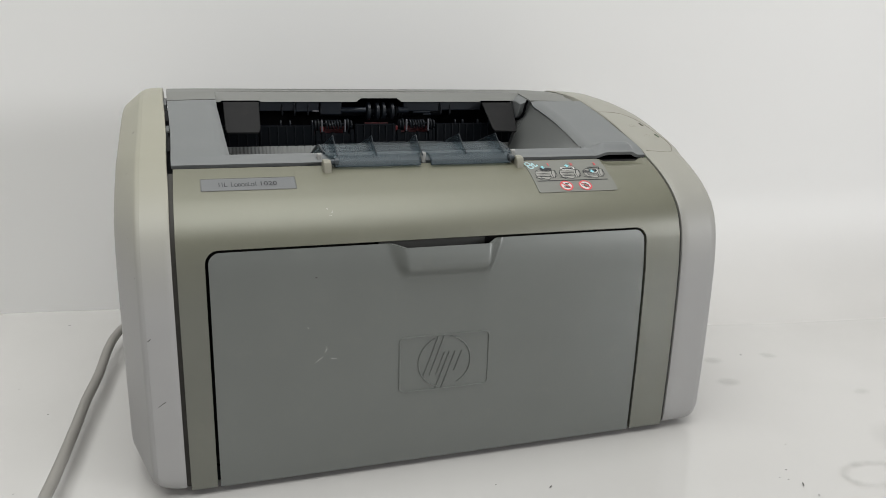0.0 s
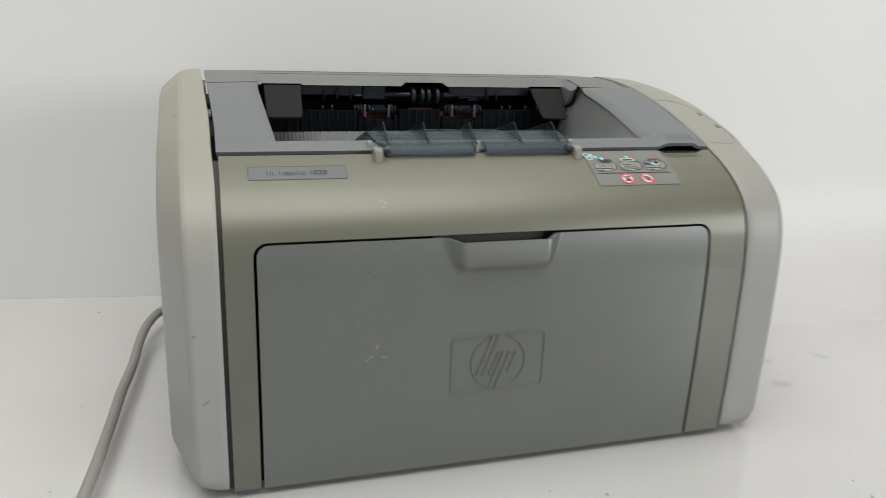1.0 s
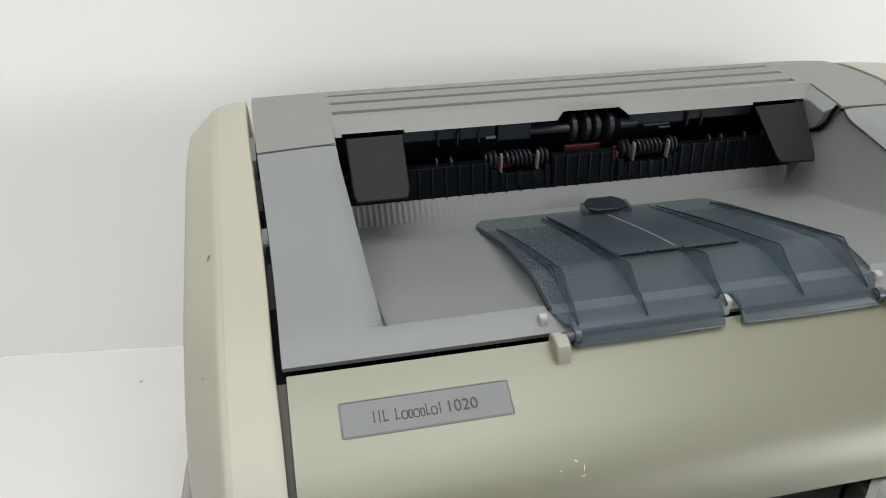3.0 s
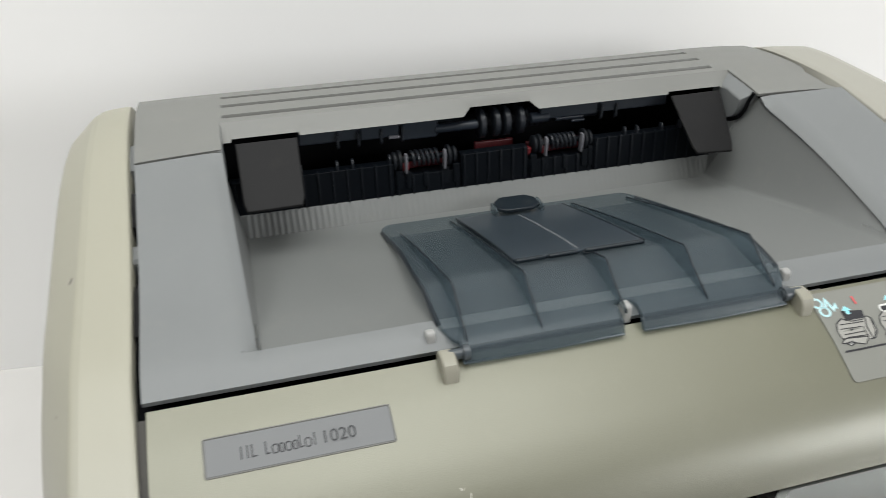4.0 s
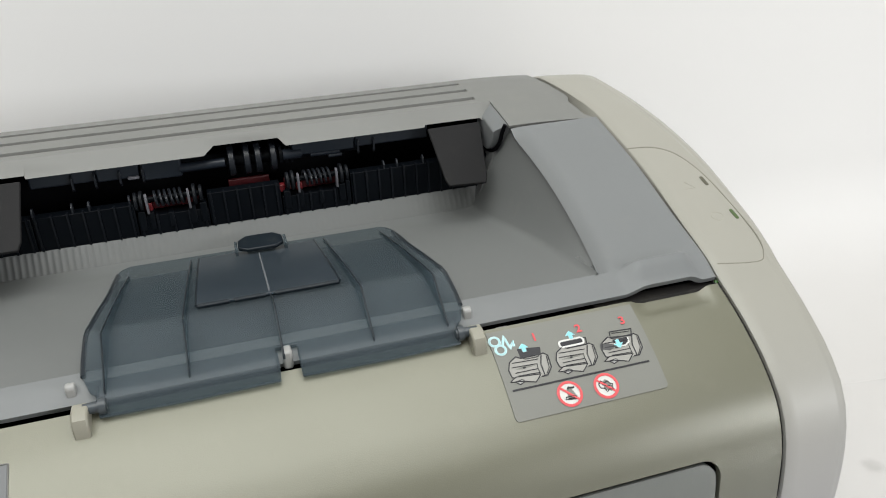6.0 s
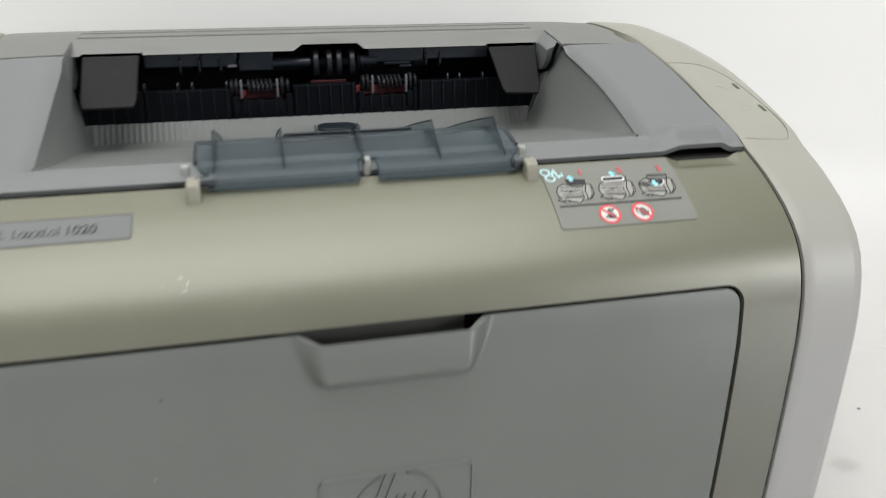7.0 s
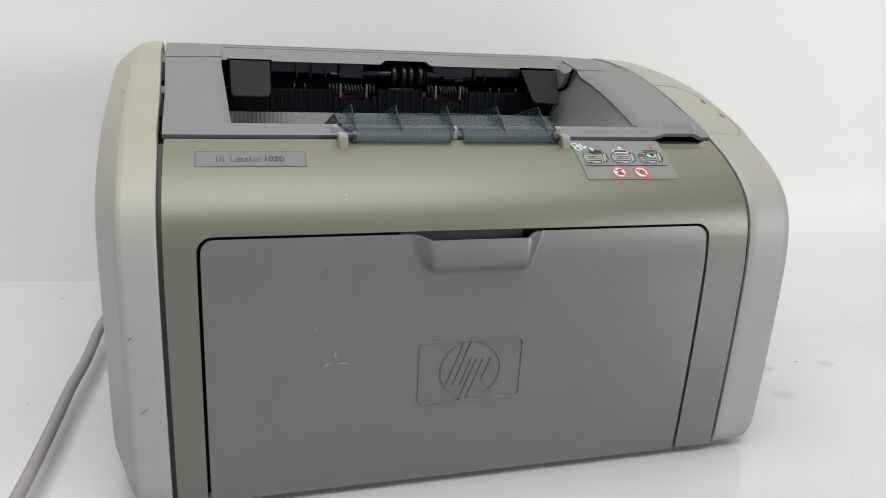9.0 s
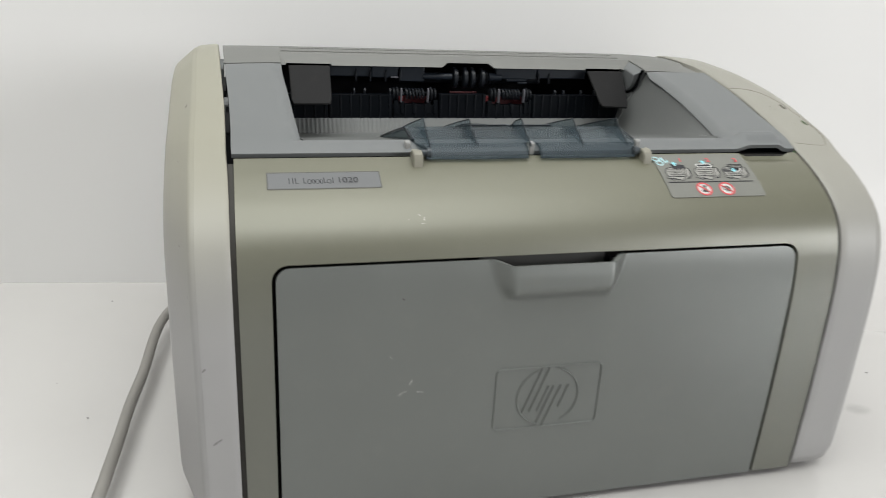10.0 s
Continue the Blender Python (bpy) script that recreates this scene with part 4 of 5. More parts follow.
    # latch at the far end
    bm = bmesh.new()
    add_prism(bm, [(x, y, flap_z(0.147) + 0.0040) for x, y in ((-0.0125, 0.1440), (-0.0090, 0.1415), (0.0025, 0.1415), (0.0060, 0.1440), (0.0060, 0.1500), (0.0025, 0.1535), (-0.0090, 0.1535), (-0.0125, 0.1500))], (0, 0, 0.0016))
    part("latch_plate", bm, smoke_dark, lid, bevel=0.0004)
    for xa in (-0.0140, 0.0063):
        bm = bmesh.new()
        add_box(bm, xa, xa + 0.0012, 0.1420, 0.1500, flap_z(0.146) + 0.001, flap_z(0.147) + 0.0056)
        part("latch_ear", bm, smoke, lid, bevel=0.0004)
    bm = bmesh.new()
    add_box(bm, -0.0090, 0.0025, 0.1440, 0.1525, flap_z(0.152) + 0.0008, flap_z(0.147) + 0.0055)
    part("latch_stem", bm, smoke, lid, bevel=0.0008)
    # hinge pins
    for xa, xb in ((-0.0620, -0.0555), (0.0498, 0.0570)):
        bm = bmesh.new()
        add_tube(bm, [(xa, 0.0452, 0.1762), (xb, 0.0452, 0.1762)], 0.0017, 12)
        mid = 0.5 * (xa + xb) + (0.0020 if xa < 0 else -0.0020)
        add_tube(bm, [(mid - 0.0010, 0.0452, 0.1762), (mid + 0.0010, 0.0452, 0.1762)], 0.0025, 12)
        part("hinge_pin", bm, smoke_pin, flap, "dark smoked hinge pin")
    return flap


build_flap()
for x0, x1 in ((-0.0650, -0.0604), (0.0540, 0.0586)):
    bm = bmesh.new()
    add_prism(bm, [(x0, y, z - 0.0012) for y, z in ((0.0390, 0.1690), (0.0390, 0.1755), (0.0400, 0.1778), (0.0424, 0.1790), (0.0460, 0.1790), (0.0480, 0.1775), (0.0480, 0.1715), (0.0440, 0.1700))], (x1 - x0, 0, 0))
    part("hinge_block", bm, cream, printer, "cream plastic hinge block", bevel=0.0006)
for x in (-0.0655, 0.0562):
    bm = bmesh.new()
    add_prism(bm, [(x - 0.0014, y, z + 0.0011) for y, z in ((0.0512, 0.1740), (0.0512, 0.1785), (0.0520, 0.1793), (0.0536, 0.1793), (0.0544, 0.1785), (0.0544, 0.1740))], (0.0028, 0, 0))
    part("stop_peg", bm, pale_grey, printer, "small pale stop peg", bevel=0.0006)
bm = bmesh.new()
add_box(bm, -0.0048, -0.0018, 0.0478, 0.0520, 0.1735, 0.1802)
part("centre_clip", bm, pale_grey, printer, "pale plastic clip in the flap's notch", bevel=0.0008)
for i, (x, w) in enumerate(((0.0655, 0.004), (0.0735, 0.003), (0.0790, 0.004), (0.0900, 0.006))):
    bm = bmesh.new()
    add_box(bm, x, x + w, 0.0475, 0.0500, 0.1690, 0.1722)
    part("seam_catch", bm, pale_grey if i == 0 else guide_grey, printer, bevel=0.0004)
# inner flange of the beige cover, coloured dark for the shade in the seam
bm = bmesh.new()
add_sheet(bm, [[skin(x, s_of_y(y), -h) for x in steps(0.1020, 0.1490, 12)] for y, h in ((0.0470, 0.0010), (0.0488, 0.0024), (0.0512, 0.0034))])
thicken(bm, 0.0012)
part("seam_lip", bm, gap_grey, printer, "cover lip inside the seam, dark grey for its shade")
bm = bmesh.new()
add_tube(bm, [(0.1500, 0.0490, 0.166), (0.1500, 0.0490, 0.1733), (0.1500, 0.0493, 0.1738)], [0.0008, 0.0008, 0.0005], 10)
part("light_guide", bm, ink("green_lens", (0.03, 0.10, 0.015), 0.25), printer, "green light guide in the corner of the seam")
# grip pocket in a darkened door grey: its shade is in the colour
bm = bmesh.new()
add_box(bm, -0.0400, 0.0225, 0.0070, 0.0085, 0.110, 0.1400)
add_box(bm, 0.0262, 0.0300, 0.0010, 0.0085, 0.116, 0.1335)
part("grip_back", bm, plastic("grip_shade_plastic", (0.085, 0.085, 0.080), 0.5), printer, "wall behind the door's grip, its grey darkened for shade")
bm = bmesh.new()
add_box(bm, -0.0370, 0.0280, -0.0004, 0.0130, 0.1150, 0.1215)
part("grip_floor", bm, bpy.data.materials["grip_shade_plastic"], printer, "floor of the door's grip pocket, its grey darkened for shade", bevel=0.001)
# the seam between the left panel and the front cover
bm = bmesh.new()
add_sheet(bm, [[skin(x, s, -0.0020) for x in (-0.1494, -0.1466)] for s in steps(s_of_z(0.006), s_of_y(0.0460), 30)])
thicken(bm, 0.0010)
part("gap_filler", bm, plastic("gap_taupe_plastic", (0.055, 0.052, 0.047), 0.55, spec=0.25), printer)
# dark strip laid in the right seam in place of its shade
bm = bmesh.new()
add_sheet(bm, [[skin(x + lean_r(on_line(s)[0][0]), s, -0.0013) for x in (0.1489, 0.1509)] for s in steps(s_of_z(0.006), s_of_y(0.1490), 50)])
thicken(bm, 0.0010)
part("gap_filler", bm, gap_grey, printer)
# pieces seen in the gap beside the top cover
for y0, y1, mat in ((0.150, 0.172, cover_grey), (0.118, 0.140, guide_grey), (0.100, 0.112, cover_grey), (0.070, 0.094, guide_grey)):
    bm = bmesh.new()
    za, zb = [float(np.interp(y, LINE[:, 0], LINE[:, 1])) for y in (y0 + 0.001, y1)]
    add_prism(bm, [(-0.1488 - lean((y0 + y1) / 2), y, z) for y, z in ((y0 + 0.003, 0.152 if y0 > 0 else 0.006), (y1, 0.152), (y1, zb - 0.003), ((y0 + y1) / 2, float(np.interp((y0 + y1) / 2, LINE[:, 0], LINE[:, 1])) - 0.003), (y0 + 0.005, za - (0.003 if y0 > 0 else 0.010)))], (0.0020, 0, 0))
    part("gap_filler", bm, mat, printer)

# ---- control field on the right panel ----
def on_right(u, v, off):
    """u: across, v: length along the outer line."""
    return skin(u, v, 0.0004 + off)


bm = bmesh.new()
sa, sb = s_of_y(0.0560), s_of_y(0.1240)
field = [(0.1530, 0.1235), (0.1640, 0.1220), (0.1710, 0.1165), (0.1748, 0.1060), (0.1762, 0.0940), (0.1764, 0.0770), (0.1757, 0.0620), (0.1732, 0.0545), (0.1690, 0.0520), (0.1530, 0.0540)]
add_ribbon(bm, dense([(p.x, s_of_y(p.y)) for p in spline([(u, v, 0) for u, v in field], 4)], 0.003), 0.0006, on_right, 0.0002)
part("control_field", bm, ink("field_line", (0.19, 0.18, 0.145)), right_panel, "fine outline of the control field")
for x, y, tone in ((0.1735, 0.0958, (0.09, 0.085, 0.06)), (0.1740, 0.0750, (0.06, 0.10, 0.03))):
    bm = bmesh.new()
    c = s_of_y(y)
    bm.faces.new([bm.verts.new(on_right(x + a, c + b, 0.0003)) for a, b in rounded(-0.0007, 0.0007, -0.0028, 0.0028, 0.0005, 3)])
    thicken(bm, 0.0004)
    part("status_light", bm, ink("dull_lens", tone, 0.25), right_panel, "dull unlit status light")
c = s_of_y(0.0945)
bm = bmesh.new()
add_ribbon(bm, [(0.1625, c - 0.0018), (0.1675, c - 0.0018), (0.1650, c + 0.0026)], 0.00035, on_right, 0.00015, True)
part("status_mark", bm, mark_grey, right_panel, "moulded triangle mark")
bm = bmesh.new()
c = s_of_y(0.0755)
add_ribbon(bm, [(0.1668 + 0.0024 * math.cos(2 * math.pi * k / 20), c + 0.0024 * math.sin(2 * math.pi * k / 20)) for k in range(20)], 0.0003, on_right, 0.00015, True)
part("status_mark", bm, mark_grey, right_panel, "moulded ring mark")


# ---- name plate ----
def lettering(text, size, fat):
    """Flat letters of the built-in font as lists of points and faces, starting at 0, 0."""
    data = bpy.data.curves.new("lettering", "FONT")
    data.body, data.size, data.offset = text, size, fat * size
    ob = new("lettering", data)
    bpy.context.view_layer.update()
    me = bpy.data.meshes.new_from_object(ob.evaluated_get(bpy.context.evaluated_depsgraph_get()))
    pts, faces = [v.co.copy() for v in me.vertices], [list(p.vertices) for p in me.polygons]
    bpy.data.objects.remove(ob)
    bpy.data.curves.remove(data)
    bpy.data.meshes.remove(me)
    return pts, faces


def add_letters(bm, text, size, u0, v0, place, off=0.0, narrow=1.0, fat=0.0):
    pts, faces = lettering(text, size, fat)
    vs = [bm.verts.new(place(u0 + p.x * narrow, v0 + p.y, off)) for p in pts]
    for f in faces:
        try:
            bm.faces.new([vs[i] for i in f])
        except ValueError:
            pass


def add_flat(bm, pts, place, off=0.0):
    bm.faces.new([bm.verts.new(place(u, v, off)) for u, v in pts])


S_PLATE = s_of_y(0.0272)


def on_plate(u, v, off):
    return skin(-0.1323 + u, S_PLATE + v, 0.0002 + off)


def build_name_plate():
    w, h = 0.0502, 0.0103
    bm = bmesh.new()
    add_sheet(bm, [[on_plate(u, v, 0) for u in steps(0, w, 8)] for v in steps(0, h, 8)])
    thicken(bm, 0.0006)
    plate = part("name_plate", bm, label_grey, front_cover, "grey film name plate with dark lettering", bevel=0.0002)
    bm = bmesh.new()
    add_ribbon(bm, dense(rounded(-0.0002, w + 0.0002, -0.0002, h + 0.0002, 0.0004, 2)), 0.0004, on_plate, 0.0001, True)
    part("plate_rim", bm, ink("rim_shade", (0.13, 0.13, 0.12)), plate)
    # brand words as plain strokes of the letters' size
    v0 = 0.0031
    for u, width, tall in ((0.0092, 0.0020, 2), (0.0120, 0.0016, 1), (0.0156, 0.0014, 1), (0.0175, 0.0016, 0), (0.0195, 0.0010, 0), (0.0210, 0.0016, 0), (0.0231, 0.0010, 0), (0.0246, 0.0012, 1), (0.0262, 0.0016, 0), (0.0283, 0.0010, 3)):
        bm = bmesh.new()
        if tall == 0:
            add_ribbon(bm, rounded(u, u + width, v0, v0 + 0.0024, width * 0.45, 4), 0.00038, on_plate, 0.00006, True)
        else:
            for du in (0.0002, width - 0.0002) if tall == 2 else (width / 2,) if tall == 3 else (0.0002,):
                add_ribbon(bm, [(u + du, v0), (u + du, v0 + 0.0036)], 0.00042, on_plate, 0.00006)
            if tall == 1:
                add_ribbon(bm, [(u, v0 + 0.0003), (u + width, v0 + 0.0003)], 0.00038, on_plate, 0.00006)
        part("lettering_stroke", bm, ink_black, plate)
    bm = bmesh.new()
    add_letters(bm, "1020", 0.0050, 0.0304, v0, on_plate, 0.00025, 0.98, 0.0)
    part("lettering", bm, ink_black, plate)


build_name_plate()

# ---- instruction sticker ----
S_ST = s_of_y(0.0176)
SW, SH = 0.0530, s_of_y(0.0458) - S_ST


def on_sticker(u, v, off):
    return skin(0.0602 + u, S_ST + v, 0.0004 + off)


def build_sticker():
    bm = bmesh.new()
    rows = []
    for v in [0.0015 * (1 - math.cos(math.pi / 2 * k / 4)) for k in range(5)] + steps(0.0015, SH, 12)[1:]:
        c = 0.0015 - math.sqrt(max(0.0, 0.0015 ** 2 - (0.0015 - v) ** 2)) if v < 0.0015 else 0.0
        rows.append([on_sticker(u, v, 0) for u in steps(c, SW - c, 6)])
    add_sheet(bm, rows)
    thicken(bm, 0.0005)
    st = part("instruction_sticker", bm, sticker_film, front_cover, "pale grey instruction sticker with small drawings")
    line = 0.00038

    def stroke(pts, mat=ink_black, w=line, closed=False, name="drawing_line"):
        bm = bmesh.new()
        add_ribbon(bm, dense(list(pts) + [pts[0]], 0.0006) if closed and len(pts) < 16 else pts if closed else dense(pts, 0.0012), w, lambda u, v, off: on_sticker(u, v, off + 0.0002), 0.00006, closed and len(pts) >= 16)
        part(name, bm, mat, st)

    def fill(pts, mat, off=0.00005, name="drawing_fill"):
        bm = bmesh.new()
        add_flat(bm, pts, on_sticker, off)
        part(name, bm, mat, st)

    def mm(k, pts):
        """Points of the small drawing k, given in millimetres from its lower left corner."""
        return [((2.1 + 16.4 * k + u) / 1000, (11.0 + v) / 1000) for u, v in pts]

    stroke([(0.0019, 0.0099), (0.0499, 0.0097)], w=0.0006, name="divider")
    front = [(4.6, 9.9), (1.9, 8.3), (0.8, 5.7), (1.1, 3.3), (2.1, 2.8)]
    shell = [(13.1, 9.0), (13.9, 9.2), (15.1, 8.2), (14.8, 3.9), (12.7, 1.5), (10.5, 1.5)]
    leaf = [(2.3, 3.1), (0.0, 1.8), (5.0, 1.1), (8.2, 0.1), (10.7, 2.4)]
    stop = [(1.7, 1.5), (3.0, 0.4), (4.9, 1.1), (4.0, 1.9)]
    for k in range(3):
        fill(mm(k, front + [(10.5, 1.5), (12.7, 1.5), (14.8, 3.9), (15.1, 8.2), (13.9, 9.2), (13.1, 9.0), (6.0, 9.0)]), sticker_grey, 0.00004, "drawing_body")
        for pts in (front, shell, [(4.6, 9.9), (6.0, 9.0), (13.1, 9.0)], [(13.0, 8.6), (11.8, 5.6), (11.8, 1.5)]):
            stroke(mm(k, pts))
        for pts in ([(14.6, 8.0), (14.1, 4.0), (12.4, 1.7)], [(2.1, 6.4), (10.6, 6.0), (10.4, 4.5), (10.5, 2.5)], [(2.6, 4.4), (10.3, 4.3)], [(3.2, 3.3), (10.7, 2.9)], [(2.6, 7.9), (11.6, 7.5)]):
            stroke(mm(k, pts), w=0.00026)
        fill(mm(k, leaf), sticker_grey, 0.00009, "drawing_leaf")
        stroke(mm(k, leaf), w=0.00030, closed=True)
        fill(mm(k, stop), ink_grey, 0.00013, "drawing_stop")
        stroke(mm(k, stop), w=0.00030, closed=True)
        fill(mm(k, rounded(5.6, 6.6, 5.3, 5.9, 0.25, 3)), ink_black, 0.0001, "drawing_dot")
        if k == 0:
            fill(mm(k, [(6.0, 12.5), (13.8, 11.6), (13.1, 9.0), (6.0, 9.1)]), ink_black, 0.0001, "drawing_flap")
            stroke(mm(k, [(6.6, 9.0), (7.4, 8.4), (11.8, 8.3), (12.4, 8.8)]), w=0.00026)
        elif k == 1:
            lid = rounded(3.9, 12.5, 9.6, 11.9, 1.0, 4)
            fill(mm(k, lid), ink_black, 0.0001, "drawing_flap")
            stroke(mm(k, lid), ink_white, 0.0007, True)
            stroke(mm(k, [(12.4, 11.7), (13.6, 11.5), (13.1, 9.2)]))
        else:
            stroke(mm(k, [(6.0, 11.6), (13.9, 11.2), (12.9, 8.7), (5.5, 9.6)]), closed=True)
            stroke(mm(k, [(6.5, 10.9), (12.8, 10.4)]), w=0.00026)
            fill(mm(k, [(5.8, 8.6), (11.3, 8.6), (11.1, 6.7), (9.3, 5.7), (5.7, 7.0)]), ink_black, 0.0001, "drawing_flap")
            stroke(mm(k, [(5.7, 7.0), (7.5, 5.9), (9.3, 5.7), (11.1, 6.7), (11.3, 8.4)]), ink_white, 0.0006)
            fill(mm(k, [(1.0, 8.1), (3.9, 7.6), (5.9, 6.6), (5.0, 5.6), (3.5, 5.1), (0.5, 6.1)]), ink_dark, 0.00016, "drawing_pull")
        au, av, d = ((8.2, 12.0, 1), (8.8, 13.0, 1), (7.2, 7.2, -1))[k]
        arrow = [(au - 0.6, av - 1.0 * d), (au + 0.6, av - 1.0 * d), (au + 0.6, av + 0.4 * d), (au + 1.6, av + 0.3 * d), (au + 0.1, av + 2.0 * d), (au - 1.6, av + 0.5 * d), (au - 0.6, av + 0.4 * d)]
        fill(mm(k, arrow), ink_blue, 0.00035, "arrow")
        stroke(mm(k, arrow), ink_pale_blue, 0.0003, True, "arrow_rim")
        bm = bmesh.new()
        add_letters(bm, "123"[k], 0.0042, (0.0141, 0.0299, 0.0460)[k], (0.0251, 0.0249, 0.0245)[k], on_sticker, 0.0003, 1.05, 0.025)
        part("digit", bm, ink_red, st, "red digit")
    for c, cv in ((0.0196, 0.0050), (0.0323, 0.0049)):
        rad = 0.0038
        ring = [(c + rad * math.cos(2 * math.pi * k / 28), cv + rad * math.sin(2 * math.pi * k / 28)) for k in range(28)]
        fill(ring, ink_white, 0.00005, "ban_disc")
        if c < 0.03:
            stroke([(c - x / 1000, cv + y / 1000) for x, y in ((1.6, -0.9), (1.9, -1.5), (-1.4, -2.0), (-2.0, -1.3), (-1.4, -0.8))], ink_black, 0.00034, True, "drawing_clip")
            stroke([(c - 0.0010, cv - 0.0014), (c + 0.0011, cv - 0.0015)], ink_black, 0.0003, False, "drawing_clip")
            stroke([(c - 0.0003, cv + 0.0016), (c + 0.0003, cv + 0.0021), (c + 0.0014, cv + 0.0017), (c + 0.0021, cv + 0.0019)], ink_black, 0.0006, False, "drawing_clip")
        else:
            stroke([(c + x / 1000, cv + y / 1000) for x, y in ((-2.4, 0.9), (-1.3, 1.9), (-0.3, 0.9), (0.9, 1.5), (1.6, 0.4), (2.4, 0.2), (1.7, -0.8), (2.2, -1.7), (0.6, -1.2), (-0.3, -2.0), (-0.8, -0.7), (-2.0, -0.4))], ink_black, 0.00034, True, "drawing_leaf")
            stroke([(c - 0.0012, cv + 0.0006), (c + 0.0002, cv - 0.0002), (c + 0.0012, cv - 0.0003)], ink_black, 0.0004, False, "drawing_leaf")
        stroke(ring, ink_red, 0.0009, True, "ban_ring")
        stroke([(c - rad * 0.72, cv + rad * 0.68), (c + rad * 0.72, cv - rad * 0.68)], ink_red, 0.0008, name="ban_bar")
    # pale blue symbol at the corner
    for cu, cv in ((0.0018, 0.0277), (0.0028, 0.0243)):
        circle = [(cu + 0.0017 * math.cos(2 * math.pi * k / 18), cv + 0.0017 * math.sin(2 * math.pi * k / 18)) for k in range(18)]
        stroke(circle, ink_pale_blue, 0.0009, True, "blue_symbol")
        stroke(circle, ink_blue, 0.00045, True, "blue_symbol")
    for mat, w, off in ((ink_pale_blue, 0.0009, 0.0), (ink_blue, 0.00045, 0.0)):
        stroke([(0.0038, 0.0252), (0.0054, 0.0292), (0.0061, 0.0240), (0.0078, 0.0269), (0.0076, 0.0246)], mat, w, name="blue_symbol")


build_sticker()


# ---- wear on the printer ----
def on_front(u, v, off):
    return door_point(u, v, off)


def wear_lines(name, lines, mat, place, parent, w, label):
    for pts in lines:
        bm = bmesh.new()
        add_ribbon(bm, pts, w, place, 0.00005)
        part(name, bm, mat, parent, label)


wear_lines("scratch", [[(-0.0775, 0.0735), (-0.0755, 0.0752), (-0.0735, 0.0762)], [(-0.0722, 0.0792), (-0.0712, 0.0812), (-0.0714, 0.0822)], [(-0.0690, 0.0752), (-0.0660, 0.0750)], [(-0.0816, 0.0945), (-0.0808, 0.0936)]], scuff, on_front, front_door, 0.00016, "pale scratch")
wear_lines("speck", [[(-0.0766, 0.1222), (-0.0756, 0.1220)]], dark_speck, on_front, front_door, 0.0007, "dark speck")


def on_cover(u, v, off):
    return skin(u, v, off + 0.0001)


sc = s_of_y(0.0100)
wear_lines("scratch", [[(-0.0678, sc + 0.0052), (-0.0672, sc + 0.0044), (-0.0667, sc + 0.0048)], [(-0.0650, sc + 0.0034), (-0.0654, sc + 0.0016)], [(-0.0668, sc + 0.0004), (-0.0660, sc + 0.0002), (-0.0652, sc + 0.0005)], [(-0.0725, sc + 0.0025), (-0.0722, sc + 0.0026)]], scuff, on_cover, front_cover, 0.00016, "pale scratch")


def on_panel(u, v, off):
    return skin(u, s_of_z(v), off + 0.0007)


wear_lines("speck", [[(-0.1600, 0.0575), (-0.1582, 0.0588), (-0.1562, 0.0600)], [(-0.1628, 0.0945), (-0.1612, 0.0958)]], dark_speck, on_panel, left_panel, 0.0004, "dark scuff")

# dark nicks on the left panel
for p, ln in (((-0.1687, 0.0993, 0.1871), 0.0012), ((-0.1725, 0.0150, 0.1450), 0.0006), ((-0.1662, 0.0020, 0.1270), 0.0005), ((-0.1760, 0.0250, 0.1050), 0.0005), ((-0.1705, 0.0560, 0.1700), 0.0005)):
    _, place, normal, _ = left_panel.closest_point_on_mesh(Vector(p))
    side = normal.orthogonal().normalized()
    up = normal.cross(side)
    bm = bmesh.new()
    bm.faces.new([bm.verts.new(place + normal * 0.00012 + ln * (math.cos(a) * side * (1 + 0.3 * math.sin(2 * a)) + 0.6 * math.sin(a) * up)) for a in [2 * math.pi * k / 10 for k in range(10)]])
    part("speck", bm, dark_speck, left_panel, "dark nick")

# ---- power cord ----
bm = bmesh.new()
cord = spline([(-0.1, 0.228, 0.05), (-0.12, 0.262, 0.04), (-0.155, 0.284, 0.024), (-0.1830, 0.2520, 0.0155), (-0.1960, 0.2340, 0.0145), (-0.2028, 0.2120, 0.014), (-0.2060, 0.1860, 0.0135), (-0.208, 0.1451, 0.0128), (-0.2118, 0.1082, 0.012), (-0.2143, 0.0671, 0.0112), (-0.2193, 0.006, 0.01), (-0.2327, -0.1036, 0.007), (-0.28, -0.3, 0.004), (-0.4, -0.55, 0.0039)], 10)
add_tube(bm, cord, 0.0033, 14)
cable = tagged(part("power_cord", bm, cord_grey), "grey power cord lying on the white sheet beside the printer", "cable")
bm = bmesh.new()
add_tube(bm, [p + Vector((0, 0, 0.0001)) for p in cord[38:41]], 0.0035, 14, False)
part("cord_label", bm, pale_grey, cable, "pale band printed with grey bars")
bm = bmesh.new()
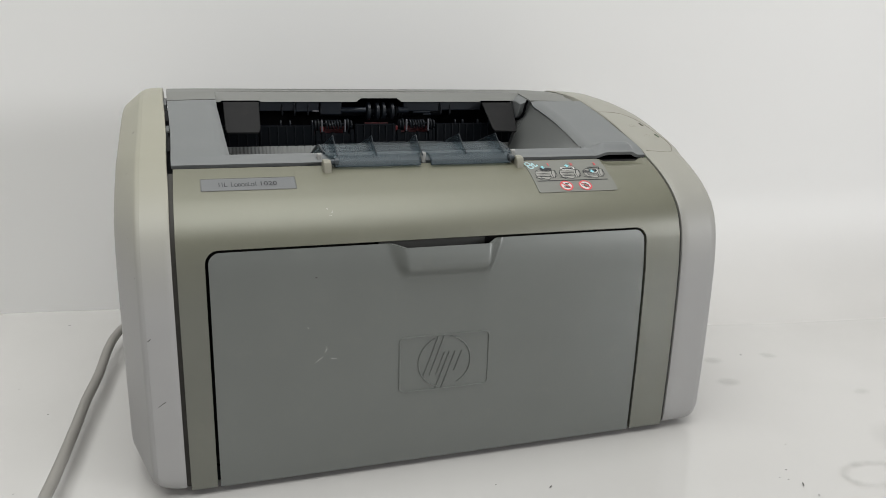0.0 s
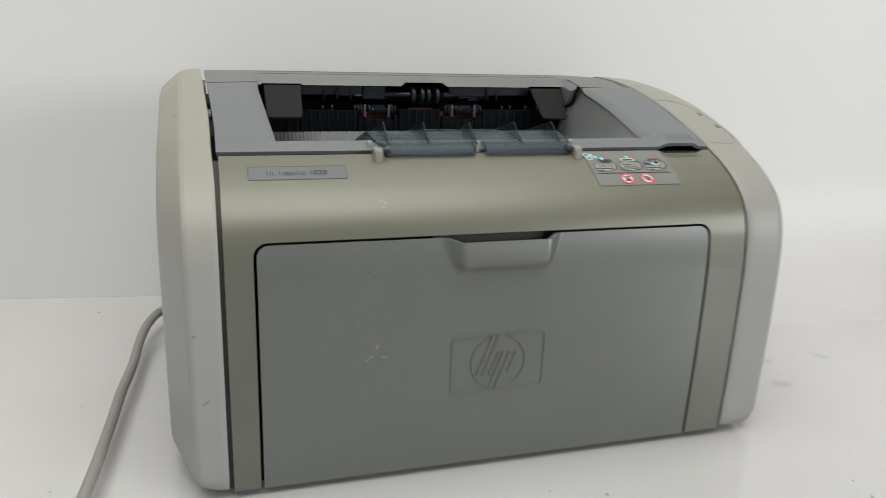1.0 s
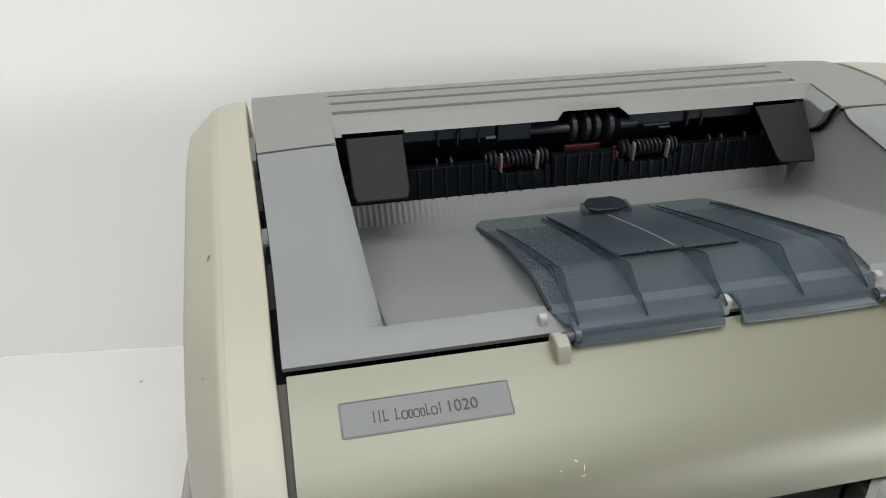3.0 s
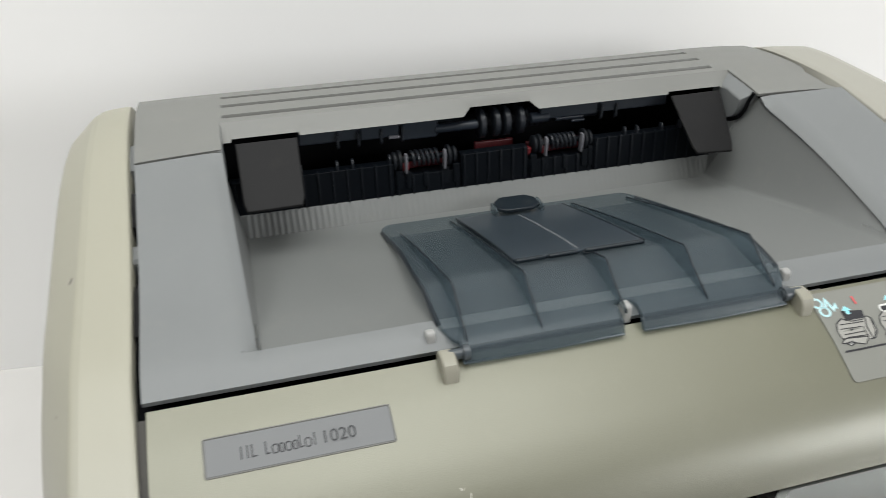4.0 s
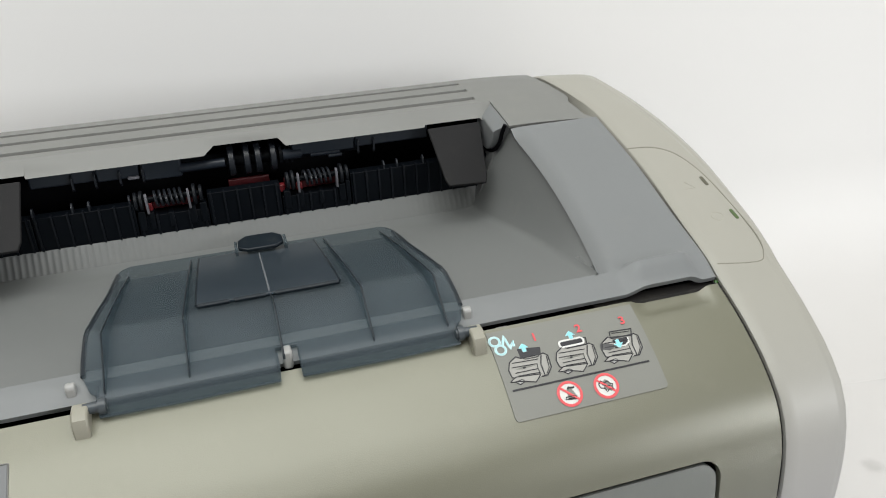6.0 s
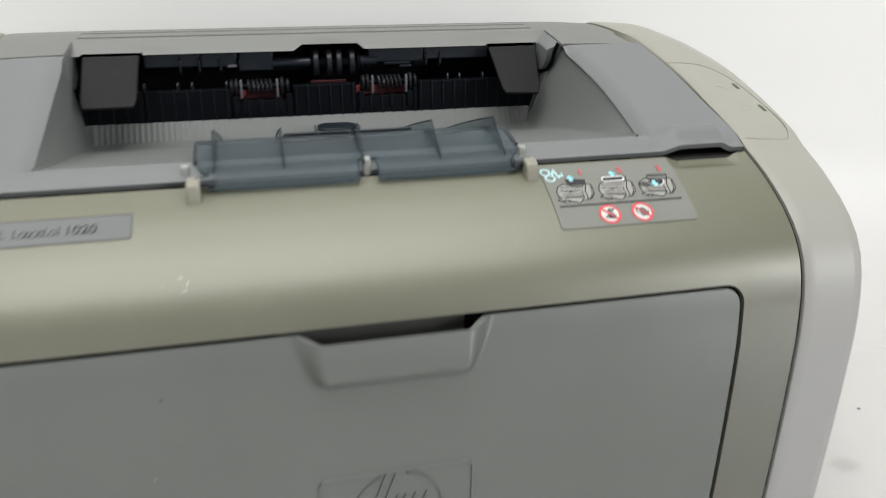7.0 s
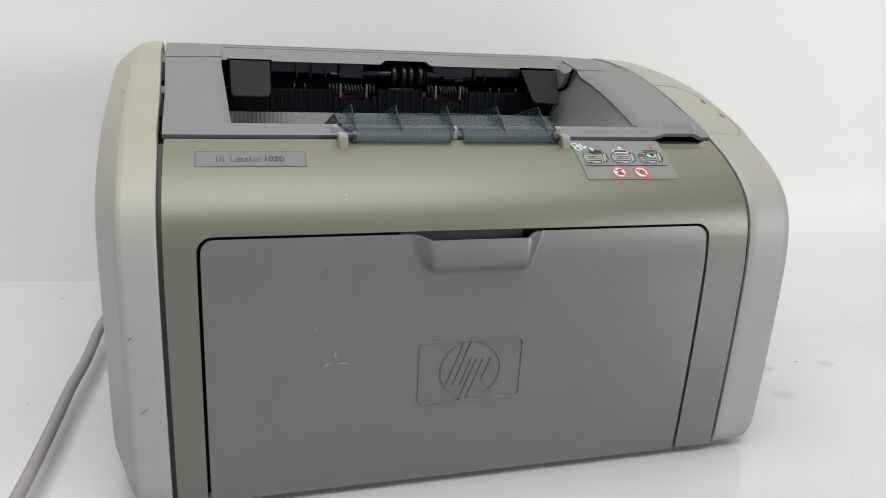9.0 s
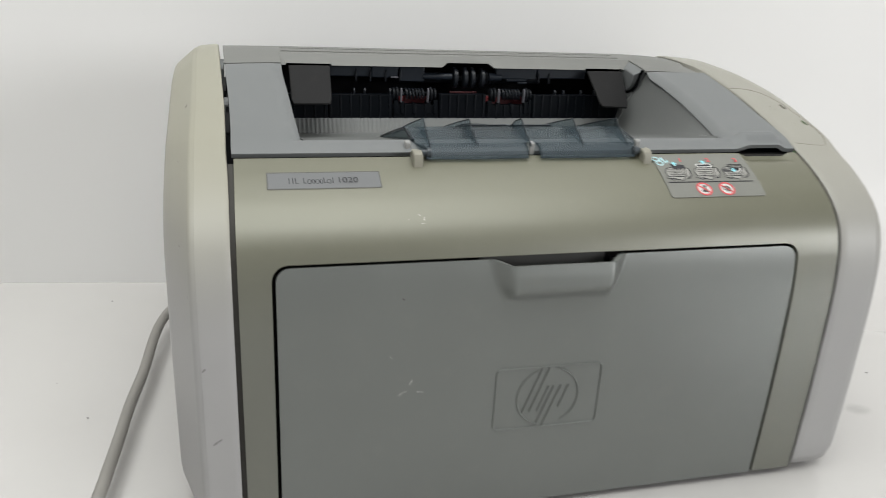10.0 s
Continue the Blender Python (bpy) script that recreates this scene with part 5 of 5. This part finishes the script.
add_tube(bm, [p + Vector((0, 0, 0.0001)) for p in cord[33:39]], 0.00355, 14, False)
part("cord_print", bm, ink_grey, cable)


# ---- marks on the sheet ----
def stain(x, y, rx, ry, turn, mat, label):
    bm = bmesh.new()
    vs = [bm.verts.new((math.cos(a), math.sin(a), 0)) for a in [2 * math.pi * k / 24 for k in range(24)]]
    bm.faces.new(vs)
    tagged(part("stain", bm, mat, backdrop, at=pose(x, y, 0.0006, 0, 0, turn) @ Matrix.Diagonal((rx, ry, 1, 1))), label)


def speck(x, y, r, turn=0.0, long=1.6):
    bm = bmesh.new()
    r *= 0.6
    vs = [bm.verts.new((r * long * math.cos(a) * (1 + 0.3 * math.sin(3 * a)), r * math.sin(a), 0)) for a in [2 * math.pi * k / 9 for k in range(9)]]
    bm.faces.new(vs)
    part("speck", bm, dark_speck, backdrop, "small dark speck", at=pose(x, y, 0.0005, 0, 0, turn))


for args in ((0.253, 0.083, 0.011, 0.009, 10, stain_tint), (0.305, 0.081, 0.009, 0.008, -20, stain_tint), (0.2405, 0.0465, 0.012, 0.009, 0, stain_tint), (0.3295, 0.008, 0.010, 0.006, 15, faint_tint),
             (0.300, -0.05, 0.03, 0.02, 30, faint_tint)):
    stain(*args, "grey smudge on the white sheet")
for i in range(18):
    a = 2 * math.pi * (i + 0.4 * math.sin(5 * i)) / 18
    stain(0.2465 + 0.020 * math.cos(a), -0.084 + 0.0115 * math.sin(a), 0.008, 0.005, math.degrees(a) + 90, faint_tint, "part of a faint ring-shaped stain")
for args in ((0.2837, 0.0875, 0.0012), (-0.2455, 0.2795, 0.0011), (-0.237, 0.117, 0.0007), (0.218, -0.041, 0.0006), (0.197, -0.066, 0.0007), (0.191, -0.075, 0.0006), (0.187, -0.072, 0.0005), (0.1957, -0.0818, 0.0007, 57, 6), (0.1968, -0.093, 0.0008), (-0.240, 0.025, 0.0006), (-0.196, 0.300, 0.0011), (-0.262, 0.16, 0.0005), (0.02, -0.035, 0.0006), (0.05, -0.045, 0.0006, 40, 4)):
    speck(*args)
